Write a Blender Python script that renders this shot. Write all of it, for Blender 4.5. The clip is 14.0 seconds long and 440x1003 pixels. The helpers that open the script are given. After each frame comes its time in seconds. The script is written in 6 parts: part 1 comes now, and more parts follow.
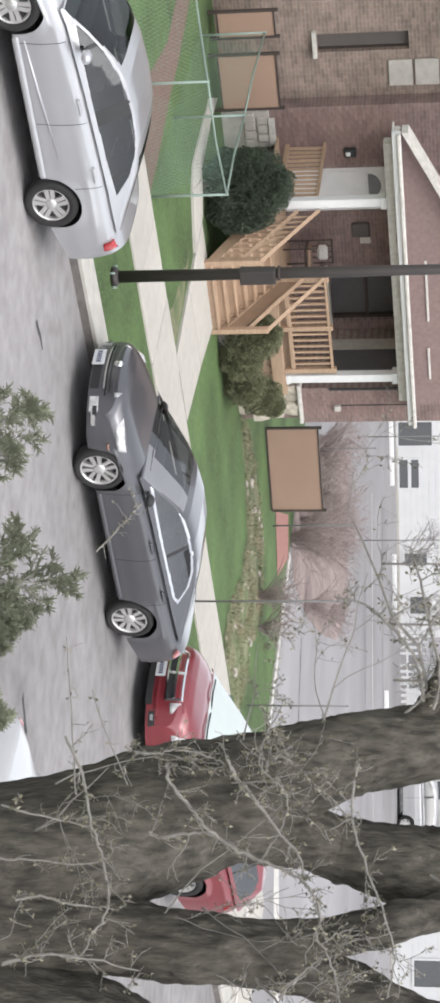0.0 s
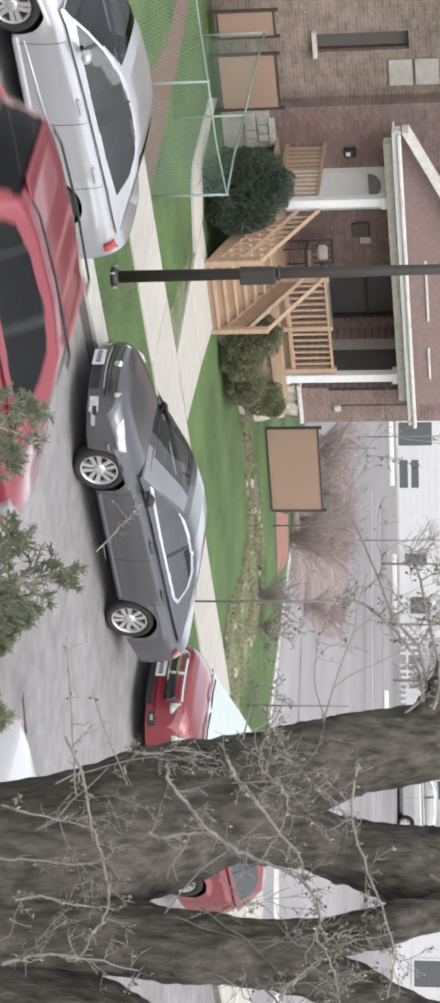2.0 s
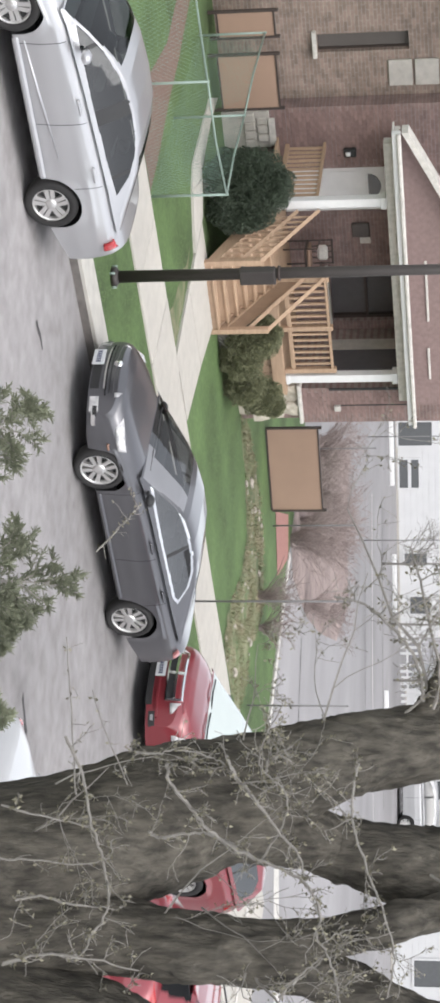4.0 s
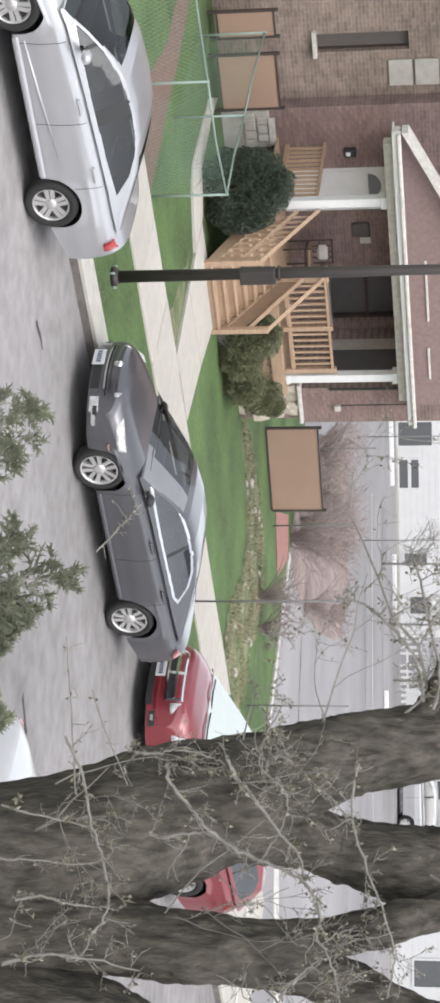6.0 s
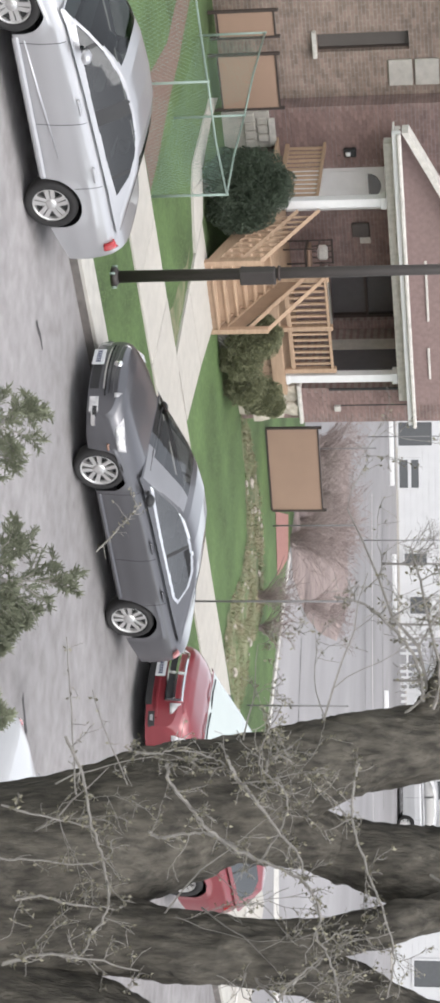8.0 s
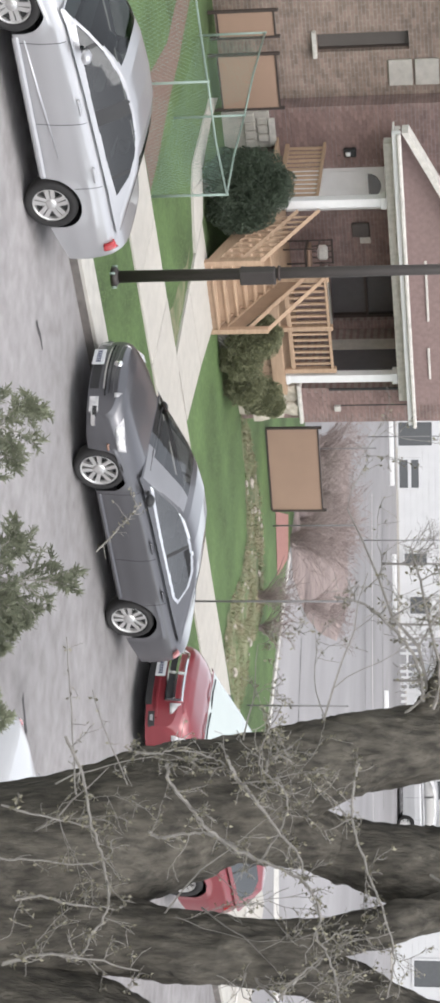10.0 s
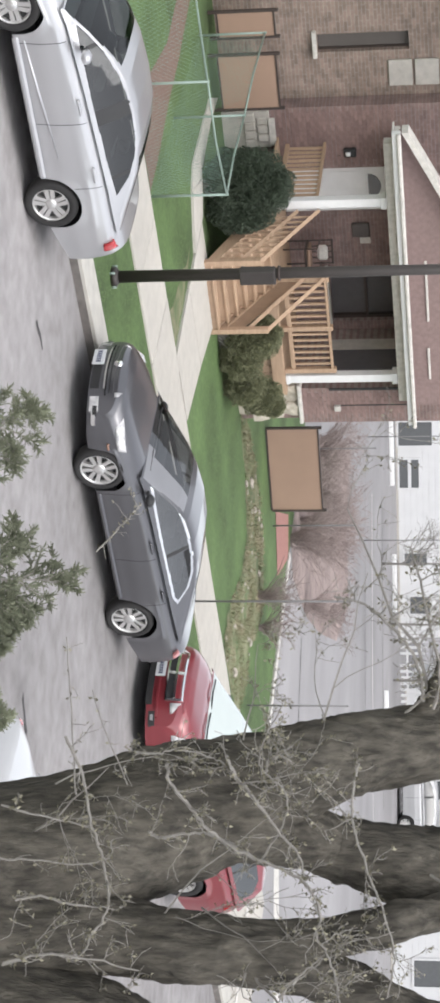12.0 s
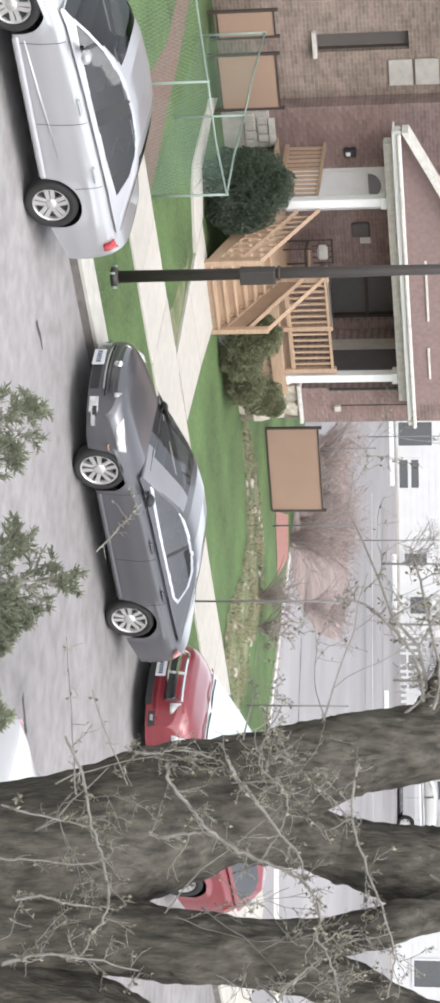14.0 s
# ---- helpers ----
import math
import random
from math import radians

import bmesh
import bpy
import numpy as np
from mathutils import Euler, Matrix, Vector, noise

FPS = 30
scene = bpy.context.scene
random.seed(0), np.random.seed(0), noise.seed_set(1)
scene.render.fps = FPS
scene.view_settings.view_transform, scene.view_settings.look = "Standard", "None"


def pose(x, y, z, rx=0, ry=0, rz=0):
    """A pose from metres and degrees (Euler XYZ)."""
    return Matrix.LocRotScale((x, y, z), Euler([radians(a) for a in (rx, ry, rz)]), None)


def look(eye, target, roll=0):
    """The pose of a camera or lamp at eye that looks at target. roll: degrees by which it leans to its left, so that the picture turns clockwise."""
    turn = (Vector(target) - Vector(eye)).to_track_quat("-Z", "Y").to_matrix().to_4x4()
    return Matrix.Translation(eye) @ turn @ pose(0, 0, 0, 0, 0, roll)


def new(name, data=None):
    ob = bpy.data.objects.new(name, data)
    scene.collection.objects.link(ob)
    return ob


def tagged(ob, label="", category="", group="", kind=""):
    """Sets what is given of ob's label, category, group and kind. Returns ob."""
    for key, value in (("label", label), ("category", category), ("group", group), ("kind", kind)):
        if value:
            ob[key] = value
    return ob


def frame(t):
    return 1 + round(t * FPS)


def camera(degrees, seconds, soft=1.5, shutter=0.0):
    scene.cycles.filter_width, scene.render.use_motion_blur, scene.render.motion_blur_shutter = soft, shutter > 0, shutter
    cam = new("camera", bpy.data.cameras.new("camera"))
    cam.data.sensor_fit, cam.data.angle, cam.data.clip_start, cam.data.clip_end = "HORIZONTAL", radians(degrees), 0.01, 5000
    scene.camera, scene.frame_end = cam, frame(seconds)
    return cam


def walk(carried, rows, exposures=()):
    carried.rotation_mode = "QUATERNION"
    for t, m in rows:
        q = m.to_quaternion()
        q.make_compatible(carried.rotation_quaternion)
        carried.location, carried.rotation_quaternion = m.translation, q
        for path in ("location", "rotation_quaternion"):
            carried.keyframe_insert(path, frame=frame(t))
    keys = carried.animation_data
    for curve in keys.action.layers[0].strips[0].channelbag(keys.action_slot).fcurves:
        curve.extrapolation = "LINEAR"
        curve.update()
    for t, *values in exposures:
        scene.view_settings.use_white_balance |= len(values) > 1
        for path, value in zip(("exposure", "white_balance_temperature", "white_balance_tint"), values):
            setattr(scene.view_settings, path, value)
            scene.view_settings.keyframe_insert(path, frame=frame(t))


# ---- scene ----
# ---------------------------------------------------------------- camera
cam = camera(12.066, 14.0, soft=3.7, shutter=0.5)
EYE = (0.0, 0.0, 6.0047)
AIM = (6.7368, 7.2224, 4.4523)
walk(cam, [(0.0, look(EYE, AIM, 89.649)), (14.0, look(EYE, AIM, 89.649))],
     exposures=[(0.0, 1.10), (12.0, 1.10), (12.1, 1.35), (14.0, 1.35)])

# ---------------------------------------------------------------- light
world = bpy.data.worlds.new("overcast_sky")
scene.world = world
world.use_nodes = True
wn = world.node_tree
wn.nodes.clear()
sky = wn.nodes.new("ShaderNodeTexSky")
sky.sky_type = "NISHITA"
sky.sun_disc = False
sky.sun_elevation, sky.sun_rotation = radians(52), radians(200)
sky.air_density, sky.dust_density = 1.0, 2.0
hsv = wn.nodes.new("ShaderNodeHueSaturation")
hsv.inputs["Saturation"].default_value = 0.24
bg = wn.nodes.new("ShaderNodeBackground")
bg.inputs["Strength"].default_value = 0.15
wo = wn.nodes.new("ShaderNodeOutputWorld")
wn.links.new(sky.outputs[0], hsv.inputs["Color"])
wn.links.new(hsv.outputs[0], bg.inputs["Color"])
wn.links.new(bg.outputs[0], wo.inputs["Surface"])
sun = new("sun", bpy.data.lights.new("sun", "SUN"))
sun.data.energy, sun.data.angle, sun.data.color = 0.7, radians(60), (1.0, 0.985, 0.97)
sun.matrix_world = look((-3, -9, 24), (0, 0, 0))


# ---------------------------------------------------------------- materials
def mat(name, col, rough=0.7, metal=0.0, col2=None, scale=8.0, amount=0.5, bump=0.0, bscale=None,
        coat=0.0, detail=6.0, stretch=(1, 1, 1), island=0.0, spec=0.5, big=0.0):
    m = bpy.data.materials.new(name)
    m.use_nodes = True
    t = m.node_tree
    N, L = t.nodes, t.links
    b = N["Principled BSDF"]
    b.inputs["Roughness"].default_value = rough
    b.inputs["Metallic"].default_value = metal
    b.inputs["Coat Weight"].default_value = coat
    b.inputs["Coat Roughness"].default_value = 0.06
    b.inputs["Specular IOR Level"].default_value = spec
    tc = N.new("ShaderNodeTexCoord")
    mp = N.new("ShaderNodeMapping")
    mp.inputs["Scale"].default_value = stretch
    L.new(tc.outputs["Object"], mp.inputs["Vector"])
    n1 = N.new("ShaderNodeTexNoise")
    n1.inputs["Scale"].default_value, n1.inputs["Detail"].default_value = scale, detail
    L.new(mp.outputs[0], n1.inputs["Vector"])
    r = N.new("ShaderNodeValToRGB")
    c2 = col2 or tuple(c * (1 - amount * 0.5) for c in col)
    r.color_ramp.elements[0].position, r.color_ramp.elements[1].position = 0.3, 0.7
    r.color_ramp.elements[0].color, r.color_ramp.elements[1].color = (*c2, 1), (*col, 1)
    L.new(n1.outputs["Fac"], r.inputs["Fac"])
    out = r.outputs["Color"]
    if big:
        n2 = N.new("ShaderNodeTexNoise")
        n2.inputs["Scale"].default_value, n2.inputs["Detail"].default_value = scale * 0.07, 3
        L.new(tc.outputs["Object"], n2.inputs["Vector"])
        mr = N.new("ShaderNodeMapRange")
        mr.inputs["From Min"].default_value, mr.inputs["From Max"].default_value = 0.3, 0.7
        mr.inputs["To Min"].default_value, mr.inputs["To Max"].default_value = 1 - big, 1 + big
        L.new(n2.outputs["Fac"], mr.inputs["Value"])
        vm = N.new("ShaderNodeVectorMath")
        vm.operation = "SCALE"
        L.new(out, vm.inputs[0])
        L.new(mr.outputs[0], vm.inputs["Scale"])
        out = vm.outputs[0]
    if island:
        ge = N.new("ShaderNodeNewGeometry")
        oi = N.new("ShaderNodeObjectInfo")
        ad = N.new("ShaderNodeMath")
        ad.operation = "ADD"
        L.new(ge.outputs["Random Per Island"], ad.inputs[0])
        L.new(oi.outputs["Random"], ad.inputs[1])
        mr = N.new("ShaderNodeMapRange")
        mr.inputs["From Max"].default_value = 2.0
        mr.inputs["To Min"].default_value, mr.inputs["To Max"].default_value = 1 - island, 1 + island
        L.new(ad.outputs[0], mr.inputs["Value"])
        vm = N.new("ShaderNodeVectorMath")
        vm.operation = "SCALE"
        L.new(out, vm.inputs[0])
        L.new(mr.outputs[0], vm.inputs["Scale"])
        out = vm.outputs[0]
    L.new(out, b.inputs["Base Color"])
    if bump:
        n3 = N.new("ShaderNodeTexNoise")
        n3.inputs["Scale"].default_value, n3.inputs["Detail"].default_value = bscale or scale * 4, 5
        L.new(mp.outputs[0], n3.inputs["Vector"])
        bu = N.new("ShaderNodeBump")
        bu.inputs["Strength"].default_value, bu.inputs["Distance"].default_value = bump, 0.02
        L.new(n3.outputs["Fac"], bu.inputs["Height"])
        L.new(bu.outputs[0], b.inputs["Normal"])
    return m


def brick_mat(name, a, b2, mortar):
    m = bpy.data.materials.new(name)
    m.use_nodes = True
    t = m.node_tree
    N, L = t.nodes, t.links
    b = N["Principled BSDF"]
    b.inputs["Roughness"].default_value = 0.9
    tc = N.new("ShaderNodeTexCoord")
    mp = N.new("ShaderNodeMapping")
    mp.inputs["Rotation"].default_value = (radians(90), 0, 0)
    L.new(tc.outputs["Object"], mp.inputs["Vector"])
    br = N.new("ShaderNodeTexBrick")
    br.inputs["Scale"].default_value = 1.0
    br.inputs["Brick Width"].default_value, br.inputs["Row Height"].default_value = 0.205, 0.068
    br.inputs["Mortar Size"].default_value = 0.006
    br.inputs["Mortar Smooth"].default_value = 0.4
    br.inputs["Color1"].default_value, br.inputs["Color2"].default_value = (*a, 1), (*b2, 1)
    br.inputs["Mortar"].default_value = (*mortar, 1)
    L.new(mp.outputs[0], br.inputs["Vector"])
    n = N.new("ShaderNodeTexNoise")
    n.inputs["Scale"].default_value, n.inputs["Detail"].default_value = 3.2, 12
    n.inputs["Roughness"].default_value = 0.72
    L.new(tc.outputs["Object"], n.inputs["Vector"])
    mr = N.new("ShaderNodeMapRange")
    mr.inputs["From Min"].default_value, mr.inputs["From Max"].default_value = 0.3, 0.7
    mr.inputs["To Min"].default_value, mr.inputs["To Max"].default_value = 0.66, 1.30
    L.new(n.outputs["Fac"], mr.inputs["Value"])
    vm = N.new("ShaderNodeVectorMath")
    vm.operation = "SCALE"
    L.new(br.outputs["Color"], vm.inputs[0])
    L.new(mr.outputs[0], vm.inputs["Scale"])
    L.new(vm.outputs[0], b.inputs["Base Color"])
    bu = N.new("ShaderNodeBump")
    bu.inputs["Strength"].default_value, bu.inputs["Distance"].default_value = 0.35, 0.01
    bu.invert = True
    L.new(br.outputs["Fac"], bu.inputs["Height"])
    L.new(bu.outputs[0], b.inputs["Normal"])
    return m


def glass_mat(name, col=(0.03, 0.033, 0.036), rough=0.05, spec=0.7, coat=0.6):
    return mat(name, col, rough, amount=0.2, spec=spec, coat=coat)


def pane_mat(name, tint, gloss):
    """A thin pane: tinted see-through with a sharp reflection on top."""
    m = bpy.data.materials.new(name)
    m.use_nodes = True
    N, L = m.node_tree.nodes, m.node_tree.links
    N.remove(N["Principled BSDF"])
    tr, gl, mx = N.new("ShaderNodeBsdfTransparent"), N.new("ShaderNodeBsdfGlossy"), N.new("ShaderNodeMixShader")
    tr.inputs["Color"].default_value = (*tint, 1)
    gl.inputs["Color"].default_value, gl.inputs["Roughness"].default_value = (0.9, 0.9, 0.9, 1), 0.04
    mx.inputs[0].default_value = gloss
    L.new(tr.outputs[0], mx.inputs[1])
    L.new(gl.outputs[0], mx.inputs[2])
    L.new(mx.outputs[0], N["Material Output"].inputs["Surface"])
    return m


M = {}
M["asphalt"] = mat("asphalt", (0.288, 0.273, 0.273), 0.92, col2=(0.205, 0.192, 0.190), scale=3.4, bump=0.5, bscale=60, big=0.24, stretch=(1.1, 0.9, 1), detail=14)
M["tar"] = mat("tar", (0.055, 0.052, 0.052), 0.8, scale=6, bump=0.3)
M["concrete"] = mat("concrete", (0.47, 0.44, 0.395), 0.9, scale=5, amount=0.22, bump=0.3, bscale=90, island=0.06, big=0.08)
M["kerb"] = mat("kerb", (0.47, 0.45, 0.41), 0.9, scale=5, amount=0.35, bump=0.3, bscale=90)
# vertical kerb face, darker than the kerb top
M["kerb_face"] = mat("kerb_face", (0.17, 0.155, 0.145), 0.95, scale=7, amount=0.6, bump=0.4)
M["grass"] = mat("grass", (0.090, 0.145, 0.048), 0.95, col2=(0.062, 0.100, 0.034), scale=9, big=0.38, detail=10)
M["grass_dry"] = mat("grass_dry", (0.20, 0.185, 0.115), 0.95, col2=(0.068, 0.108, 0.038), scale=3.4, big=0.4, detail=12)
M["blade"] = mat("blade", (0.105, 0.165, 0.055), 0.9, scale=0.8, amount=0.4, island=0.2)
M["straw"] = mat("straw", (0.32, 0.27, 0.19), 0.95, col2=(0.11, 0.14, 0.06), scale=3, island=0.4)
M["soil"] = mat("soil", (0.19, 0.125, 0.10), 1.0, scale=9, amount=0.5, bump=1.0, bscale=40)
M["lot"] = mat("lot", (0.275, 0.264, 0.268), 0.9, col2=(0.215, 0.206, 0.208), scale=0.7, bump=0.2, bscale=20, big=0.2, stretch=(0.7, 0.35, 1), detail=9)
M["gravel"] = mat("gravel", (0.30, 0.235, 0.215), 1.0, col2=(0.20, 0.155, 0.145), scale=3, bump=1.0, bscale=14, big=0.3)
M["brick_red"] = brick_mat("brick_red", (0.228, 0.156, 0.143), (0.182, 0.127, 0.118), (0.25, 0.205, 0.19))
M["brick_tan"] = brick_mat("brick_tan", (0.27, 0.20, 0.165), (0.19, 0.145, 0.122), (0.29, 0.25, 0.22))
M["brick_piece"] = mat("brick_piece", (0.238, 0.160, 0.146), 0.9, scale=14, amount=0.45, bump=0.4, bscale=60, island=0.28)
M["paver"] = mat("red_paver", (0.33, 0.165, 0.14), 0.95, scale=7, amount=0.35, bump=0.5)
M["boulder"] = mat("limewashed_stone", (0.50, 0.455, 0.385), 0.95, col2=(0.33, 0.29, 0.24), scale=9, bump=0.6, island=0.2)
M["mailbox"] = mat("mailbox_paint", (0.085, 0.07, 0.066), 0.5, scale=9, amount=0.3)
M["stone"] = mat("stone", (0.48, 0.45, 0.41), 0.9, scale=7, amount=0.4, bump=0.6, bscale=20)
M["white"] = mat("white_paint", (0.68, 0.675, 0.67), 0.55, scale=6, amount=0.15)
M["white_old"] = mat("white_paint_worn", (0.60, 0.57, 0.53), 0.7, scale=9, amount=0.55, bump=0.2)
M["lumber"] = mat("new_lumber", (0.42, 0.295, 0.20), 0.75, col2=(0.34, 0.23, 0.155), scale=4, stretch=(1, 1, 9), bump=0.2, island=0.12)
# same lumber with shade put into its colour, for skirt, risers and stair sides
M["lumber_shaded"] = mat("lumber_shadow_side", (0.34, 0.235, 0.16), 0.8, scale=5, amount=0.4, island=0.1)
M["shingle"] = mat("shingle", (0.26, 0.185, 0.172), 0.95, scale=12, amount=0.4, bump=0.6, island=0.12)
M["board"] = mat("brown_board", (0.31, 0.205, 0.150), 0.7, scale=2, amount=0.16, big=0.05)
M["dark_frame"] = mat("dark_metal_frame", (0.05, 0.035, 0.03), 0.6, scale=12, amount=0.3)
M["pole"] = mat("pole_paint", (0.040, 0.033, 0.030), 0.55, scale=6, amount=0.4, bump=0.15, bscale=40)
M["fence"] = mat("fence_galvanised", (0.27, 0.34, 0.30), 0.5, metal=0.3, scale=10, amount=0.3)
M["wire"] = mat("fence_wire", (0.20, 0.30, 0.25), 0.6, metal=0.2, scale=10, amount=0.3)
M["post_grey"] = mat("post_grey", (0.17, 0.165, 0.165), 0.6, scale=10, amount=0.3)
M["rock"] = mat("rock", (0.40, 0.36, 0.31), 0.9, scale=9, amount=0.4, bump=0.5)
# windscreen glass with the pale sky reflection put into its base colour
M["sunshade"] = mat("pale_sky_sheen", (0.50, 0.55, 0.53), 0.25, coat=1.0, scale=3, amount=0.08)
M["bark"] = mat("bark", (0.124, 0.113, 0.094), 0.97, col2=(0.042, 0.039, 0.034), scale=24, stretch=(1, 1, 0.30), bump=1.0, bscale=60, big=0.32, detail=12, spec=0.2)
M["twig"] = mat("twig_bark", (0.25, 0.235, 0.215), 0.9, scale=20, amount=0.5)
M["bud"] = mat("bud", (0.23, 0.215, 0.155), 0.8, scale=20, amount=0.5, island=0.3)
M["needle"] = mat("needle", (0.20, 0.215, 0.145), 0.8, scale=6, amount=0.5, island=0.45)
M["leaf_dark"] = mat("yew_leaf", (0.068, 0.092, 0.06), 0.75, scale=6, amount=0.5, island=0.5)
M["leaf_olive"] = mat("juniper_leaf", (0.19, 0.195, 0.11), 0.8, scale=6, amount=0.5, island=0.5)
M["shrub_twig"] = mat("shrub_twig", (0.29, 0.235, 0.22), 0.95, scale=6, amount=0.4, island=0.3)
M["tyre"] = mat("tyre_rubber", (0.022, 0.021, 0.021), 0.85, scale=20, amount=0.3, bump=0.2)
M["rim"] = mat("alloy", (0.62, 0.61, 0.60), 0.32, metal=0.75, scale=20, amount=0.1)
M["rim_dark"] = mat("alloy_pocket", (0.03, 0.03, 0.03), 0.7, scale=20, amount=0.3)
M["chrome"] = mat("chrome", (0.86, 0.86, 0.86), 0.12, metal=1.0, amount=0.05)
M["plastic"] = mat("black_plastic", (0.022, 0.022, 0.023), 0.55, scale=20, amount=0.3)
M["seam"] = mat("panel_gap", (0.030, 0.030, 0.032), 0.95, spec=0.1)
M["glass"] = glass_mat("car_glass")
M["far_glass"] = glass_mat("far_window_glass", (0.10, 0.105, 0.11), 0.2, 0.6, 0.0)
M["blind"] = mat("dull_blind", (0.105, 0.092, 0.085), 0.6, scale=3, amount=0.2)
M["house_glass"] = glass_mat("house_glass", (0.105, 0.10, 0.104), 0.12)
M["lamp_bright"] = mat("bright_lamp", (0.62, 0.61, 0.60), 0.18, coat=0.8, scale=14, col2=(0.30, 0.30, 0.31))
M["lamp_tail"] = mat("tail_lamp", (0.40, 0.16, 0.16), 0.2, coat=0.6, scale=30, amount=0.3)
M["trim_grey"] = mat("dull_trim", (0.16, 0.16, 0.165), 0.4, metal=0.5, scale=20, amount=0.2)
# lighter grey standing in for sky reflected in part of a windscreen
M["screen_sheen"] = mat("grey_sky_sheen", (0.25, 0.25, 0.262), 0.3, metal=0.3, coat=0.5, scale=3, amount=0.15)
M["cabin"] = mat("cabin_lining", (0.045, 0.045, 0.048), 0.9, scale=20, amount=0.3)
M["upholstery"] = mat("seat_cloth", (0.13, 0.13, 0.135), 0.9, scale=30, amount=0.3, bump=0.2)
M["pane_clear"] = pane_mat("clear_pane", (0.26, 0.285, 0.28), 0.11)
M["pane_tint"] = pane_mat("tinted_pane", (0.36, 0.38, 0.39), 0.22)
M["pane_dark"] = pane_mat("privacy_pane", (0.16, 0.16, 0.17), 0.035)
M["lamp_clear"] = mat("clear_lamp", (0.28, 0.28, 0.29), 0.12, coat=0.6, scale=30, amount=0.4)
M["lamp_red"] = mat("red_lamp", (0.42, 0.03, 0.035), 0.15, coat=0.6, scale=30, amount=0.3)
M["lamp_amber"] = mat("amber_lamp", (0.26, 0.15, 0.11), 0.25, coat=0.4)
M["plate"] = mat("number_plate", (0.62, 0.63, 0.64), 0.4, scale=30, amount=0.15)
M["ink"] = mat("plate_ink", (0.05, 0.06, 0.12), 0.5)
M["paint_silver"] = mat("silver_paint", (0.47, 0.47, 0.485), 0.30, metal=0.5, coat=0.7, scale=3, amount=0.05)
M["paint_grey"] = mat("grey_paint", (0.112, 0.111, 0.121), 0.30, metal=0.5, coat=0.8, scale=3, amount=0.08)
M["paint_red"] = mat("red_paint", (0.205, 0.030, 0.038), 0.30, metal=0.15, coat=0.9, scale=3, amount=0.08)
M["paint_wine"] = mat("dark_red_paint", (0.25, 0.036, 0.048), 0.30, metal=0.25, coat=0.9, scale=3, amount=0.08)
M["paint_white"] = mat("white_car_paint", (0.42, 0.42, 0.43), 0.35, coat=0.7, scale=3, amount=0.05)
M["siding"] = mat("pale_siding", (0.60, 0.60, 0.605), 0.8, scale=2, amount=0.12, big=0.06)
M["roof_grey"] = mat("grey_roof", (0.16, 0.155, 0.155), 0.95, scale=4, amount=0.4)


# ---------------------------------------------------------------- mesh helpers
def finish(name, me, material, parent=None, label="", smooth=False):
    if material is not None:
        me.materials.append(material)
    if smooth:
        me.polygons.foreach_set("use_smooth", [True] * len(me.polygons))
    ob = new(name, me)
    if parent is not None:
        ob.parent = parent
    if label:
        ob["label"] = label
    return ob


def part(name, bm, material, parent=None, label="", smooth=False):
    me = bpy.data.meshes.new(name)
    bmesh.ops.recalc_face_normals(bm, faces=bm.faces)
    bm.to_mesh(me)
    bm.free()
    return finish(name, me, material, parent, label, smooth)


def raw(name, verts, faces, material, parent=None, label="", smooth=False):
    me = bpy.data.meshes.new(name)
    me.from_pydata([tuple(v) for v in verts], [], faces)
    me.update()
    return finish(name, me, material, parent, label, smooth)


def box(bm, a, b, bevel=0.0, m=None):
    lo = [min(p, q) for p, q in zip(a, b)]
    hi = [max(p, q) for p, q in zip(a, b)]
    vs = [bm.verts.new((x, y, z)) for x in (lo[0], hi[0]) for y in (lo[1], hi[1]) for z in (lo[2], hi[2])]
    fs = [bm.faces.new([vs[i] for i in f]) for f in ((0, 1, 3, 2), (4, 6, 7, 5), (0, 4, 5, 1), (2, 3, 7, 6), (0, 2, 6, 4), (1, 5, 7, 3))]
    if bevel:
        es = {e for f in fs for e in f.edges}
        r = bmesh.ops.bevel(bm, geom=list(es), offset=bevel, segments=1, affect="EDGES")
        vs = list({v for f in r["faces"] for v in f.verts} | {v for v in vs if v.is_valid})
    if m is not None:
        bmesh.ops.transform(bm, matrix=m, verts=[v for v in vs if v.is_valid])
    return bm


def boxed(name, a, b, material, parent=None, bevel=0.0, label="", m=None):
    return part(name, box(bmesh.new(), a, b, bevel, m), material, parent, label)


def prism(name, poly, y0, y1, material, parent=None, label=""):
    """A polygon in x, z pushed from y0 to y1."""
    n = len(poly)
    vs = [(x, y0, z) for x, z in poly] + [(x, y1, z) for x, z in poly]
    fs = [tuple(range(n)), tuple(range(2 * n - 1, n - 1, -1))] + [(i, i + n, (i + 1) % n + n, (i + 1) % n) for i in range(n)]
    bm = bmesh.new()
    bv = [bm.verts.new(v) for v in vs]
    for f in fs:
        bm.faces.new([bv[i] for i in f])
    return part(name, bm, material, parent, label)


